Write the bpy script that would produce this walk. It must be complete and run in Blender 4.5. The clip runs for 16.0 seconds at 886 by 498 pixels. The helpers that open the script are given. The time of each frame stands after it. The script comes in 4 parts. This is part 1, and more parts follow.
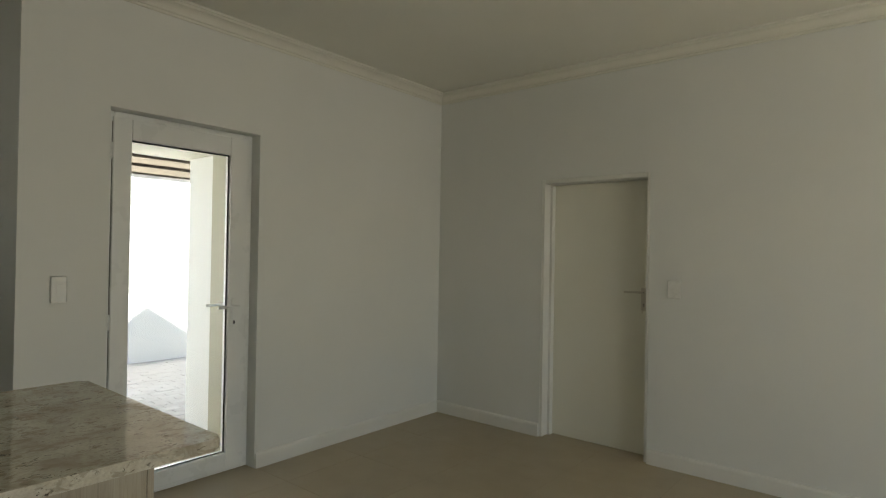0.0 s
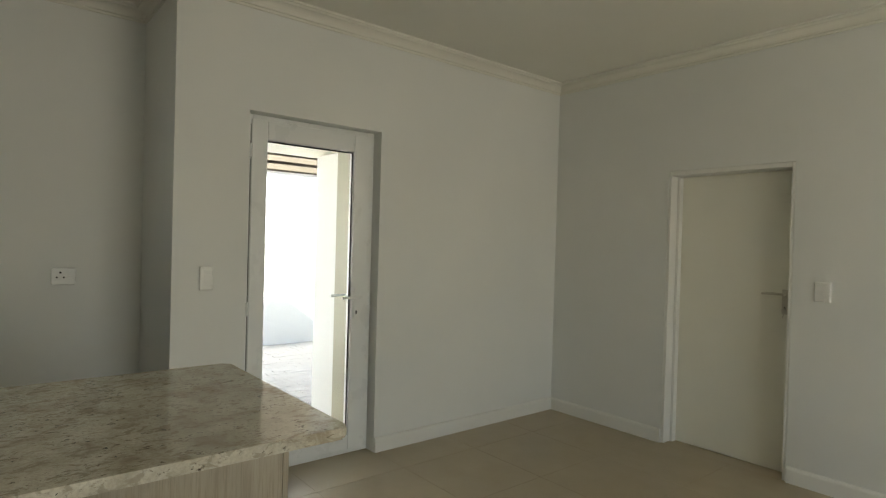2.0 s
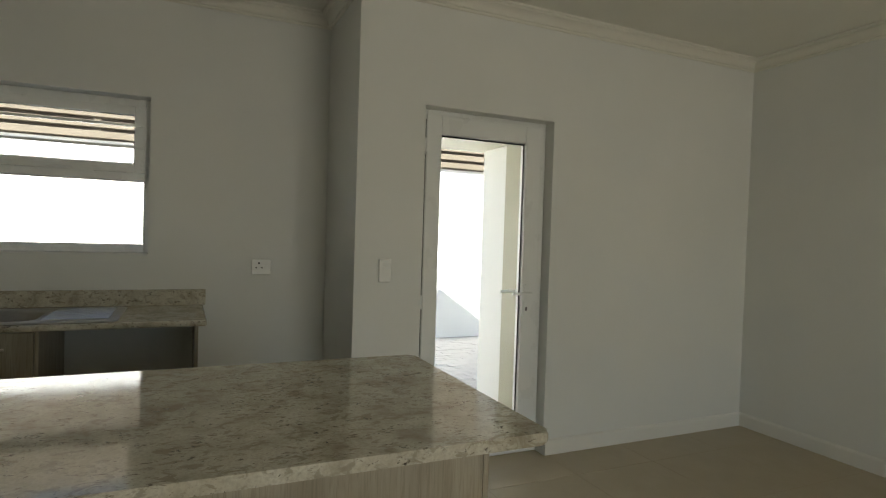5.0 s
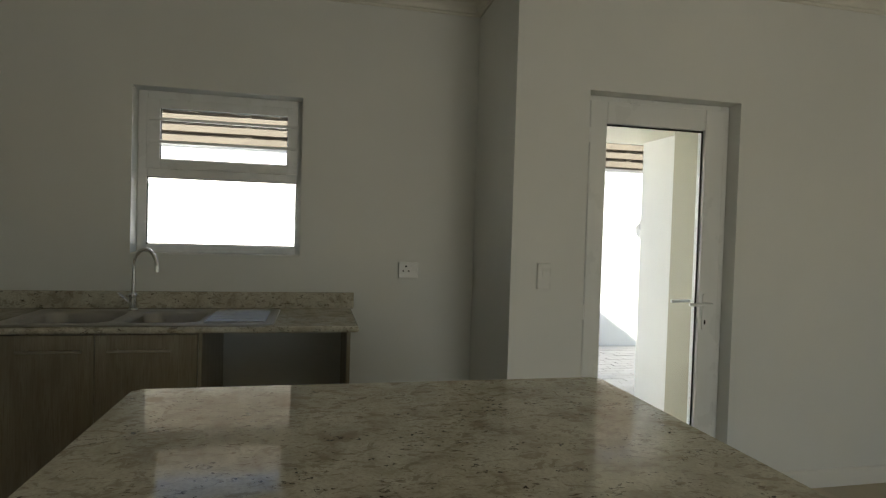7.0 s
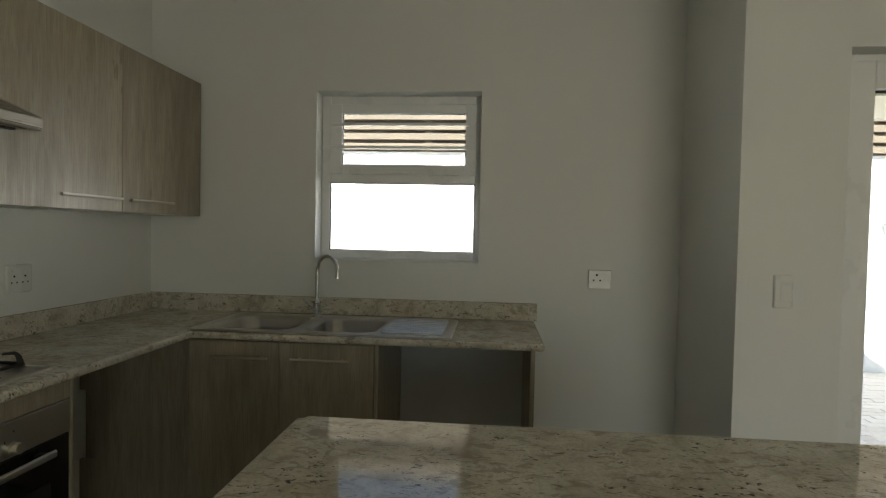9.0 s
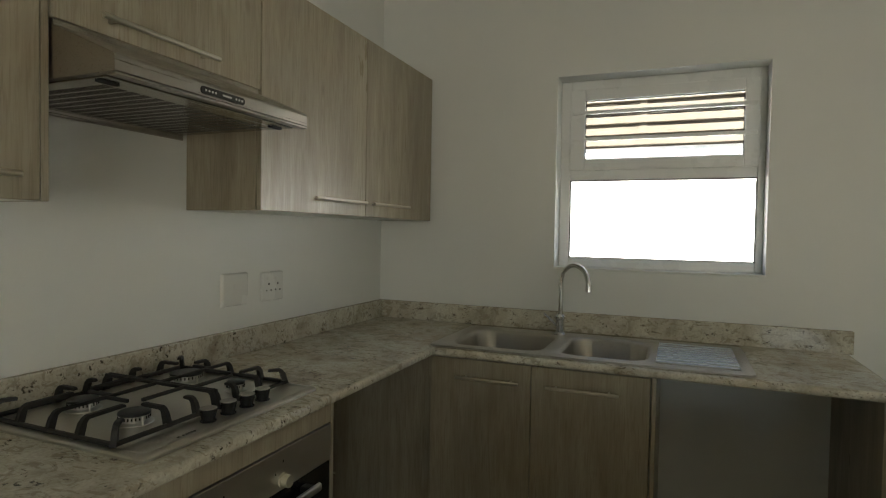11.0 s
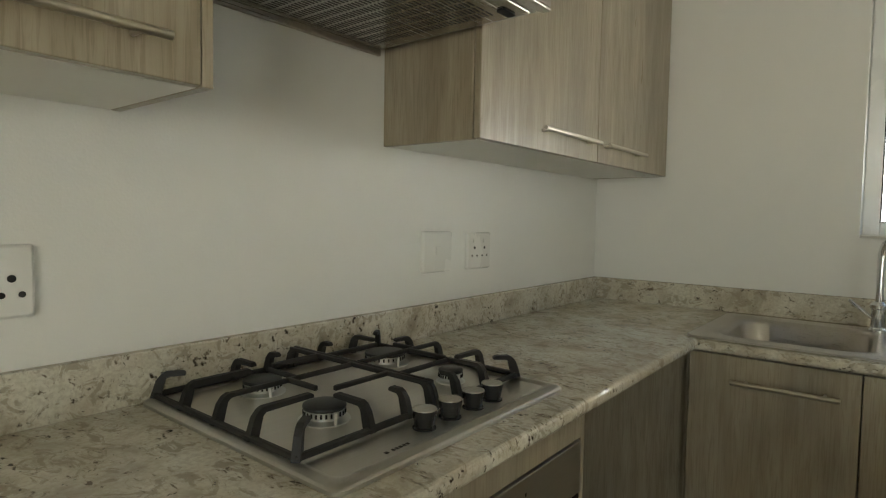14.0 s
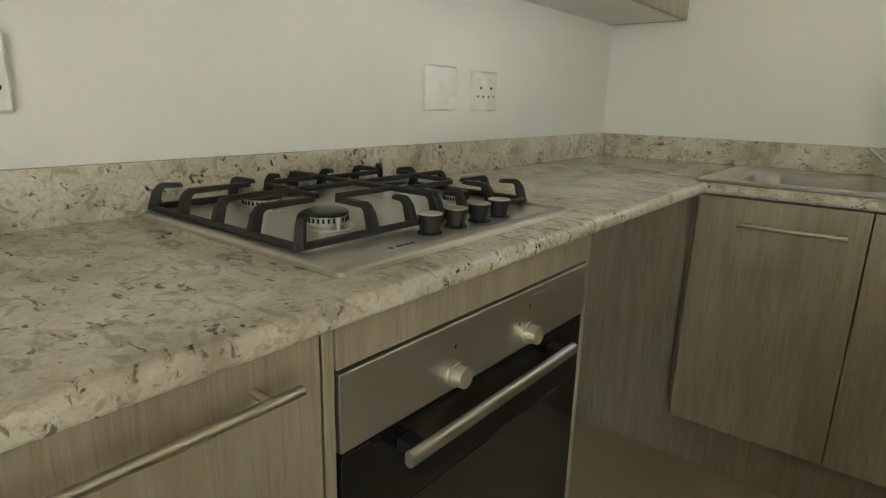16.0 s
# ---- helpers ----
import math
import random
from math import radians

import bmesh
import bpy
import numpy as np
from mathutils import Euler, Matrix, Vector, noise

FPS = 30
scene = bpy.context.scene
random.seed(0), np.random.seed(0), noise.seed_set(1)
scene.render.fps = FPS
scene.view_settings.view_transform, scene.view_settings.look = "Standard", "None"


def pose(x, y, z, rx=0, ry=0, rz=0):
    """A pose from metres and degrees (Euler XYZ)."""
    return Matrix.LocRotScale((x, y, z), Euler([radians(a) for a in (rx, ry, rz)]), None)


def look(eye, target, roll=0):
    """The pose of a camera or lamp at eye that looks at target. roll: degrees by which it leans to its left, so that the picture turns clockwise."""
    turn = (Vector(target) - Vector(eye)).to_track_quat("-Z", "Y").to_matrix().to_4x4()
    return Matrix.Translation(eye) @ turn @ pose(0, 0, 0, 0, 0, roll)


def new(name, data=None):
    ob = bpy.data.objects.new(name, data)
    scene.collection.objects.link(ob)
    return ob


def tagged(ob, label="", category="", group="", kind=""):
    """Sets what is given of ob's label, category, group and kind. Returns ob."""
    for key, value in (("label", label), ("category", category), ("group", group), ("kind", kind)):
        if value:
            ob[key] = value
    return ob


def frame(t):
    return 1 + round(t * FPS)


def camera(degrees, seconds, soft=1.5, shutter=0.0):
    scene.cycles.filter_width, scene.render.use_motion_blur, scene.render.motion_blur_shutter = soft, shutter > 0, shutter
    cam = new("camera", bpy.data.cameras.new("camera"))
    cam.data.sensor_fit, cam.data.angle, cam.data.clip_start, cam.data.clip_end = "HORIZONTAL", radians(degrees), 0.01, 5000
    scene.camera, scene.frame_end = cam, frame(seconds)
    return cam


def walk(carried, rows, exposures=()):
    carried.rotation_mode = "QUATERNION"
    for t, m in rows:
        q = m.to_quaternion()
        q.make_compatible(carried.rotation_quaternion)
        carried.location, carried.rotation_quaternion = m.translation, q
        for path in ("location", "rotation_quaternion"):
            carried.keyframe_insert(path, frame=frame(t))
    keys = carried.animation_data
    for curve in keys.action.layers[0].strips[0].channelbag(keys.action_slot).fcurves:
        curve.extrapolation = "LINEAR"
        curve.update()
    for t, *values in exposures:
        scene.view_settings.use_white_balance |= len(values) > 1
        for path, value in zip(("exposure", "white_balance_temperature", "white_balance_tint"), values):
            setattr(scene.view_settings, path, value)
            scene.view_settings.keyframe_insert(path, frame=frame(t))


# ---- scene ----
cam = camera(75.6, 16.0, soft=1.2)
PATH = [
    (0, (-0.335, -0.171, 1.405), (-1.607, 1.372, 1.419), 1.0),
    (0.5, (-0.339, -0.169, 1.437), (-1.689, 1.306, 1.429), 1.3),
    (1, (-0.356, -0.172, 1.429), (-1.777, 1.236, 1.417), 1.3),
    (1.5, (-0.337, -0.15, 1.414), (-1.835, 1.176, 1.401), 1.5),
    (2, (-0.368, -0.175, 1.424), (-1.915, 1.092, 1.4), 1.6),
    (2.5, (-0.401, -0.179, 1.419), (-1.994, 1.03, 1.391), 1.6),
    (3, (-0.411, -0.182, 1.418), (-2.054, 0.958, 1.384), 1.7),
    (3.5, (-0.428, -0.199, 1.416), (-2.116, 0.873, 1.377), 1.8),
    (6, (-0.683, -0.253, 1.39), (-2.582, 0.372, 1.336), 1.8),
    (6.5, (-0.784, -0.283, 1.388), (-2.714, 0.238, 1.332), 1.8),
    (7, (-0.887, -0.32, 1.387), (-2.84, 0.11, 1.336), 1.7),
    (7.5, (-0.949, -0.334, 1.398), (-2.919, 0.008, 1.341), 1.7),
    (8, (-1.057, -0.348, 1.396), (-3.044, -0.128, 1.339), 1.5),
    (8.5, (-1.164, -0.327, 1.4), (-3.164, -0.317, 1.342), 1.3),
    (9, (-1.234, -0.337, 1.397), (-3.225, -0.515, 1.338), 1.2),
    (9.5, (-1.304, -0.389, 1.399), (-3.267, -0.765, 1.337), 1.0),
    (10, (-1.395, -0.509, 1.406), (-3.317, -1.055, 1.341), 1.0),
    (11.25, (-1.583, -0.83, 1.394), (-3.405, -1.648, 1.339), 0.95),
    (12.5, (-1.783, -1.089, 1.374), (-3.435, -2.214, 1.318), 0.9),
    (13, (-1.835, -1.163, 1.352), (-3.44, -2.355, 1.29), 1.1),
    (13.5, (-1.875, -1.197, 1.313), (-3.451, -2.427, 1.248), 1.1),
    (14, (-1.896, -1.208, 1.273), (-3.454, -2.457, 1.166), 1.0),
    (14.5, (-1.911, -1.217, 1.235), (-3.459, -2.468, 1.042), 1.1),
    (15, (-1.921, -1.223, 1.196), (-3.457, -2.468, 0.895), 1.2),
    (15.5, (-1.922, -1.229, 1.163), (-3.446, -2.456, 0.753), 1.2),
    (16, (-1.914, -1.228, 1.14), (-3.427, -2.437, 0.64), 1.4),
]
walk(cam, [(t, look(eye, target, roll)) for t, eye, target, roll in PATH],
     exposures=[(0.0, 2.26), (1.5, 2.48), (3.5, 2.6), (6.0, 2.06), (7.0, 2.06), (8.5, 2.2), (10.0, 2.62), (12.5, 2.95), (13.5, 3.3), (14.5, 3.68), (16.0, 4.0)])

# ---- world, sun, large light ----
SUN_ELEV = radians(50.5)
world = bpy.data.worlds.new("sky")
scene.world = world
world.use_nodes = True
wn = world.node_tree
wn.nodes.clear()
w_out = wn.nodes.new("ShaderNodeOutputWorld")
w_bg = wn.nodes.new("ShaderNodeBackground")
w_sky = wn.nodes.new("ShaderNodeTexSky")
w_sky.sky_type = "NISHITA"
w_sky.sun_disc = False
w_sky.sun_elevation = SUN_ELEV
w_sky.sun_rotation = radians(90)
w_bg.inputs["Strength"].default_value = 0.052
wn.links.new(w_sky.outputs["Color"], w_bg.inputs["Color"])
wn.links.new(w_bg.outputs["Background"], w_out.inputs["Surface"])

sun = new("sun", bpy.data.lights.new("sun", "SUN"))
sun.data.energy = 5.0
sun.data.angle = radians(0.5)
sun.data.color = (1.0, 0.97, 0.92)
sun.matrix_world = look((8, 3.14, 8 * math.tan(SUN_ELEV)), (0, 3.14, 0))

# daylight lamp at an unseen glazed sliding door, added in the east wall
day = new("daylight_east", bpy.data.lights.new("daylight_east", "AREA"))
day.data.shape = "RECTANGLE"
day.data.size, day.data.size_y = 2.4, 2.0
day.data.energy = 4.6
day.data.color = (0.975, 0.985, 0.88)
day.matrix_world = look((2.78, 1.65, 1.08), (0.0, 1.65, 1.08))


# ---- materials ----
def material(name, colour, rough=0.5, metal=0.0):
    m = bpy.data.materials.new(name)
    m.use_nodes = True
    b = m.node_tree.nodes["Principled BSDF"]
    b.inputs["Base Color"].default_value = (*colour, 1)
    b.inputs["Roughness"].default_value = rough
    b.inputs["Metallic"].default_value = metal
    return m


def node(m, kind, **inputs):
    n = m.node_tree.nodes.new(kind)
    for k, v in inputs.items():
        n.inputs[k.replace("_", " ")].default_value = v
    return n


def link(m, a, b):
    m.node_tree.links.new(a, b)


def bsdf(m):
    return m.node_tree.nodes["Principled BSDF"]


def coords(m, scale, jitter=False):
    """World position scaled; with jitter every object takes another piece of the pattern."""
    g = node(m, "ShaderNodeNewGeometry")
    mp = node(m, "ShaderNodeMapping")
    mp.inputs["Scale"].default_value = scale
    link(m, g.outputs["Position"], mp.inputs["Vector"])
    if jitter:
        info = node(m, "ShaderNodeObjectInfo")
        mul = m.node_tree.nodes.new("ShaderNodeMath")
        mul.operation = "MULTIPLY"
        mul.inputs[1].default_value = 37.0
        link(m, info.outputs["Random"], mul.inputs[0])
        link(m, mul.outputs[0], mp.inputs["Location"])
    return mp.outputs["Vector"]


def noise_tex(m, vec, scale, detail=4.0, rough=0.55, dist=0.0):
    n = node(m, "ShaderNodeTexNoise", Scale=scale, Detail=detail, Roughness=rough, Distortion=dist)
    link(m, vec, n.inputs["Vector"])
    return n.outputs["Fac"]


def ramp(m, fac, stops):
    r = m.node_tree.nodes.new("ShaderNodeValToRGB")
    e = r.color_ramp.elements
    while len(e) < len(stops):
        e.new(0.5)
    for el, (p, c) in zip(e, stops):
        el.position = p
        el.color = (*c, 1) if len(c) == 3 else c
    link(m, fac, r.inputs["Fac"])
    return r.outputs["Color"]


def mix(m, fac, a, b, mode="MIX"):
    n = m.node_tree.nodes.new("ShaderNodeMix")
    n.data_type = "RGBA"
    n.blend_type = mode
    if isinstance(fac, float):
        n.inputs[0].default_value = fac
    else:
        link(m, fac, n.inputs[0])
    for slot, v in ((6, a), (7, b)):
        if isinstance(v, tuple):
            n.inputs[slot].default_value = (*v, 1)
        else:
            link(m, v, n.inputs[slot])
    return n.outputs[2]


def bump(m, height, strength, distance=0.002):
    b = node(m, "ShaderNodeBump", Strength=strength, Distance=distance)
    link(m, height, b.inputs["Height"])
    link(m, b.outputs["Normal"], bsdf(m).inputs["Normal"])


def paint(name, a, b, rough, grain=220.0, strength=0.25):
    m = material(name, a, rough)
    v = coords(m, (1, 1, 1))
    c = ramp(m, noise_tex(m, v, 1.3, 5.0), [(0.3, a), (0.7, b)])
    link(m, c, bsdf(m).inputs["Base Color"])
    r = ramp(m, noise_tex(m, v, 6.0), [(0.3, (rough - 0.06,) * 3), (0.7, (rough + 0.06,) * 3)])
    link(m, r, bsdf(m).inputs["Roughness"])
    h = mix(m, 0.35, noise_tex(m, v, grain, 3.0), noise_tex(m, v, 9.0, 3.0))
    bump(m, h, strength, 0.003)
    return m


WALL = paint("wall_paint", (0.76, 0.765, 0.74), (0.80, 0.80, 0.77), 0.55)
CEIL = paint("ceiling_paint", (0.77, 0.755, 0.68), (0.80, 0.785, 0.71), 0.7)
TRIM = paint("trim_gloss", (0.80, 0.79, 0.75), (0.82, 0.81, 0.77), 0.35, 60, 0.08)
DOORP = paint("door_enamel", (0.82, 0.80, 0.70), (0.85, 0.83, 0.73), 0.35, 80, 0.1)
UPVC = paint("white_upvc", (0.82, 0.83, 0.82), (0.84, 0.845, 0.83), 0.3, 40, 0.03)
PLASTIC = paint("white_plastic", (0.76, 0.76, 0.73), (0.78, 0.78, 0.75), 0.28, 30, 0.02)
MELAMINE = paint("white_melamine", (0.74, 0.73, 0.67), (0.77, 0.76, 0.70), 0.4, 60, 0.04)
PLASTER_OUT = paint("outside_plaster", (0.78, 0.78, 0.75), (0.84, 0.84, 0.81), 0.8, 120, 0.5)
# cream timber toned down to tan, its colour standing in for shade
TAN = paint("shade_toned_timber", (0.115, 0.095, 0.066), (0.155, 0.128, 0.092), 0.7, 90, 0.4)
ZINC = paint("pale_grey_metal", (0.5, 0.5, 0.5), (0.56, 0.56, 0.56), 0.5, 60, 0.1)
BROWN = paint("brown_timber", (0.05, 0.038, 0.026), (0.08, 0.06, 0.04), 0.7, 90, 0.4)
ROOFM = paint("roof_sheet", (0.16, 0.16, 0.16), (0.2, 0.2, 0.2), 0.6, 60, 0.2)
CREAMWALL = paint("cream_wall_paint", (0.62, 0.59, 0.46), (0.66, 0.63, 0.5), 0.6)
# cream darkened to beige: the doorway's shade is held in this colour
REVEALM = paint("shaded_reveal_paint", (0.40, 0.385, 0.285), (0.44, 0.42, 0.31), 0.6)
GASKET = material("black_gasket", (0.015, 0.015, 0.015), 0.6)
SLOT = material("slot_shadow", (0.07, 0.062, 0.054), 0.6, 0.5)
DARK = material("dark_hole", (0.01, 0.01, 0.01), 0.7)


def brushed(name, colour, rough, scale=(4, 400, 400)):
    m = material(name, colour, rough, 1.0)
    v = coords(m, scale)
    f = noise_tex(m, v, 1.0, 3.0)
    link(m, ramp(m, f, [(0.3, (rough - 0.05,) * 3), (0.7, (rough + 0.09,) * 3)]), bsdf(m).inputs["Roughness"])
    smear = noise_tex(m, coords(m, (1, 1, 1)), 7.0, 4.0)
    link(m, mix(m, smear, tuple(c * 0.92 for c in colour), colour), bsdf(m).inputs["Base Color"])
    bump(m, f, 0.05, 0.0005)
    return m


STEEL = brushed("brushed_steel", (0.60, 0.575, 0.525), 0.38)
KNOBCAP = brushed("bronzed_steel", (0.36, 0.33, 0.29), 0.32)
OVENKNOB = brushed("pale_satin_metal", (0.66, 0.62, 0.52), 0.55)
SINKM = brushed("sink_steel", (0.50, 0.475, 0.44), 0.30, (900, 60, 900))
RIBM = brushed("drainer_steel", (0.66, 0.66, 0.66), 0.12, (300, 5, 300))
HOODM = brushed("hood_steel", (0.46, 0.43, 0.39), 0.30)
FILTERM = brushed("filter_steel", (0.40, 0.375, 0.34), 0.20)
CHROME = material("chrome", (0.75, 0.75, 0.75), 0.1, 1.0)
NICKEL = material("satin_nickel", (0.62, 0.58, 0.50), 0.3, 1.0)
ALU = material("burner_aluminium", (0.7, 0.7, 0.68), 0.3, 1.0)

IRON = material("cast_iron", (0.02, 0.018, 0.016), 0.58)
bump(IRON, noise_tex(IRON, coords(IRON, (1, 1, 1)), 600, 3.0), 0.25, 0.001)
CAP = material("burner_cap_enamel", (0.02, 0.02, 0.02), 0.35)
bump(CAP, noise_tex(CAP, coords(CAP, (1, 1, 1)), 500, 2.0), 0.1, 0.001)
KNOB = material("graphite_knob", (0.05, 0.05, 0.052), 0.22, 0.6)
OVENGLASS = material("black_oven_glass", (0.012, 0.011, 0.011), 0.06)
OVENIN = material("oven_window_glass", (0.028, 0.025, 0.022), 0.05)

# oak-look laminate with vertical grain
WOOD = material("oak_laminate", (0.3, 0.25, 0.18), 0.5)
_v = coords(WOOD, (15, 15, 2.0), True)
_f = noise_tex(WOOD, _v, 1.0, 6.0, 0.6, 0.8)
_v2 = coords(WOOD, (210, 210, 9.0), True)
_g = noise_tex(WOOD, _v2, 1.0, 4.0, 0.62, 0.7)
_v3 = coords(WOOD, (6, 6, 1.2), True)
_l = noise_tex(WOOD, _v3, 1.0, 3.0, 0.5, 0.6)
_c = ramp(WOOD, _f, [(0.28, (0.29, 0.245, 0.172)), (0.5, (0.375, 0.325, 0.238)), (0.72, (0.445, 0.395, 0.30))])
_wv = node(WOOD, "ShaderNodeTexWave", Scale=1.0, Distortion=5.0, Detail=3.0)
_wv.inputs["Detail Scale"].default_value = 1.2
_wv.bands_direction = "DIAGONAL"
link(WOOD, coords(WOOD, (11, 11, 0.9), True), _wv.inputs["Vector"])
_c = mix(WOOD, ramp(WOOD, _wv.outputs["Fac"], [(0.0, (0.22,) * 3), (0.5, (0.0,) * 3)]), _c, (0.29, 0.245, 0.17))
_c = mix(WOOD, ramp(WOOD, _g, [(0.36, (0.5,) * 3), (0.52, (0.0,) * 3)]), _c, (0.21, 0.17, 0.112))
_c = mix(WOOD, 0.4, _c, ramp(WOOD, _l, [(0.3, (0.62, 0.6, 0.57)), (0.7, (1.0, 0.99, 0.96))]), "MULTIPLY")
_kv = node(WOOD, "ShaderNodeTexVoronoi", Scale=1.0, Randomness=1.0)
link(WOOD, coords(WOOD, (7, 7, 2.6), True), _kv.inputs["Vector"])
_c = mix(WOOD, ramp(WOOD, _kv.outputs["Distance"], [(0.02, (0.6,) * 3), (0.10, (0.0,) * 3)]), _c, (0.19, 0.15, 0.10))
link(WOOD, _c, bsdf(WOOD).inputs["Base Color"])
link(WOOD, ramp(WOOD, _f, [(0.3, (0.38,) * 3), (0.7, (0.27,) * 3)]), bsdf(WOOD).inputs["Roughness"])
bsdf(WOOD).inputs["IOR"].default_value = 1.7
bump(WOOD, _g, 0.45, 0.0012)

# polished cream granite: clouds, ochre blotches, dark garnets and short cracks
GRANITE = material("cream_granite", (0.5, 0.45, 0.36), 0.12)
_p = coords(GRANITE, (1, 1, 1))
_c = ramp(GRANITE, noise_tex(GRANITE, _p, 9.0, 6.0, 0.62, 0.5),
          [(0.3, (0.355, 0.305, 0.23)), (0.43, (0.545, 0.50, 0.40)), (0.6, (0.67, 0.64, 0.54)), (0.8, (0.73, 0.71, 0.63))])
_c = mix(GRANITE, ramp(GRANITE, noise_tex(GRANITE, _p, 130.0, 4.0, 0.65), [(0.40, (0.4,) * 3), (0.56, (0.0,) * 3)]), _c, (0.40, 0.355, 0.275))
_c = mix(GRANITE, ramp(GRANITE, noise_tex(GRANITE, coords(GRANITE, (1.0, 0.6, 1.0)), 30.0, 6.0, 0.68, 1.2), [(0.53, (0.0,) * 3), (0.60, (0.72,) * 3)]), _c, (0.33, 0.285, 0.21))
_streak = ramp(GRANITE, noise_tex(GRANITE, coords(GRANITE, (1.0, 0.38, 0.8)), 85.0, 4.0, 0.6, 0.6), [(0.60, (0.0,) * 3), (0.66, (0.85,) * 3)])
_band = ramp(GRANITE, noise_tex(GRANITE, _p, 7.0, 4.0, 0.6), [(0.46, (0.0,) * 3), (0.56, (1.0,) * 3)])
_c = mix(GRANITE, mix(GRANITE, 1.0, _streak, _band, "MULTIPLY"), _c, (0.13, 0.098, 0.07))
_sv = node(GRANITE, "ShaderNodeTexVoronoi", Scale=1.0, Randomness=1.0)
_wob = coords(GRANITE, (62, 30, 52))
_nz = node(GRANITE, "ShaderNodeTexNoise", Scale=60.0, Detail=3.0)
link(GRANITE, _p, _nz.inputs["Vector"])
_add = node(GRANITE, "ShaderNodeVectorMath")
_add.operation = "MULTIPLY_ADD"
_add.inputs[1].default_value = (2.2, 2.2, 2.2)
link(GRANITE, _nz.outputs["Color"], _add.inputs[0])
link(GRANITE, _wob, _add.inputs[2])
link(GRANITE, _add.outputs[0], _sv.inputs["Vector"])
_spot = ramp(GRANITE, _sv.outputs["Distance"], [(0.17, (1.0,) * 3), (0.33, (0.0,) * 3)])
_gate = ramp(GRANITE, noise_tex(GRANITE, _p, 11.0, 5.0, 0.6), [(0.53, (0.0,) * 3), (0.59, (1.0,) * 3)])
_spot = mix(GRANITE, 1.0, _spot, _gate, "MULTIPLY")
_c = mix(GRANITE, _spot, _c, (0.055, 0.042, 0.032))
_dv = node(GRANITE, "ShaderNodeTexVoronoi", Scale=30.0, Randomness=1.0)
_add2 = node(GRANITE, "ShaderNodeVectorMath")
_add2.operation = "MULTIPLY_ADD"
_add2.inputs[1].default_value = (0.06, 0.06, 0.06)
link(GRANITE, _nz.outputs["Color"], _add2.inputs[0])
link(GRANITE, _p, _add2.inputs[2])
link(GRANITE, _add2.outputs[0], _dv.inputs["Vector"])
_c = mix(GRANITE, ramp(GRANITE, _dv.outputs["Distance"], [(0.055, (1.0,) * 3), (0.09, (0.0,) * 3)]), _c, (0.035, 0.028, 0.022))
link(GRANITE, _c, bsdf(GRANITE).inputs["Base Color"])
bsdf(GRANITE).inputs["Specular IOR Level"].default_value = 0.36
link(GRANITE, ramp(GRANITE, noise_tex(GRANITE, _p, 40.0, 4.0), [(0.35, (0.05,) * 3), (0.7, (0.10,) * 3)]), bsdf(GRANITE).inputs["Roughness"])

# matt beige porcelain tile
TILE = material("beige_tile", (0.45, 0.38, 0.27), 0.4)
_p = coords(TILE, (1, 1, 1))
_info = node(TILE, "ShaderNodeObjectInfo")
_c = ramp(TILE, noise_tex(TILE, _p, 5.0, 6.0), [(0.3, (0.42, 0.35, 0.235)), (0.7, (0.46, 0.39, 0.27))])
_c = mix(TILE, ramp(TILE, _info.outputs["Random"], [(0.0, (0.0,) * 3), (1.0, (0.08,) * 3)]), _c, (0.38, 0.32, 0.21))
link(TILE, _c, bsdf(TILE).inputs["Base Color"])
link(TILE, ramp(TILE, noise_tex(TILE, _p, 3.0, 4.0), [(0.3, (0.30,) * 3), (0.7, (0.42,) * 3)]), bsdf(TILE).inputs["Roughness"])
bump(TILE, noise_tex(TILE, _p, 160, 2.0), 0.04, 0.001)
GROUT = paint("grout", (0.39, 0.325, 0.22), (0.42, 0.35, 0.245), 0.8, 300, 0.4)

PAVER = material("grey_paver", (0.3, 0.29, 0.28), 0.85)
_p = coords(PAVER, (1, 1, 1))
_info = node(PAVER, "ShaderNodeObjectInfo")
_c = ramp(PAVER, noise_tex(PAVER, _p, 60.0, 4.0), [(0.3, (0.50, 0.48, 0.45)), (0.7, (0.60, 0.58, 0.55))])
_c = mix(PAVER, ramp(PAVER, _info.outputs["Random"], [(0.0, (0.0,) * 3), (1.0, (0.5,) * 3)]), _c, (0.42, 0.39, 0.36))
link(PAVER, _c, bsdf(PAVER).inputs["Base Color"])
bump(PAVER, noise_tex(PAVER, _p, 200, 3.0), 0.4, 0.002)
JOINT = paint("paver_joint_sand", (0.40, 0.38, 0.35), (0.46, 0.44, 0.41), 0.95, 200, 0.4)
SAND = paint("sandy_ground", (0.22, 0.19, 0.14), (0.30, 0.26, 0.2), 0.95, 100, 0.6)

# clear pane: see-through with a gloss that grows at grazing angles
GLASS = bpy.data.materials.new("clear_glass")
GLASS.use_nodes = True
_t = GLASS.node_tree
_t.nodes.clear()
_o = _t.nodes.new("ShaderNodeOutputMaterial")
_mx = _t.nodes.new("ShaderNodeMixShader")
_tr = _t.nodes.new("ShaderNodeBsdfTransparent")
_gl = _t.nodes.new("ShaderNodeBsdfGlossy")
_gl.inputs["Roughness"].default_value = 0.02
_lw = _t.nodes.new("ShaderNodeLayerWeight")
_lw.inputs["Blend"].default_value = 0.5
_pw = _t.nodes.new("ShaderNodeMath")
_pw.operation = "POWER"
_pw.inputs[1].default_value = 5.0
_ma = _t.nodes.new("ShaderNodeMath")
_ma.operation = "MULTIPLY_ADD"
_ma.inputs[1].default_value = 0.92
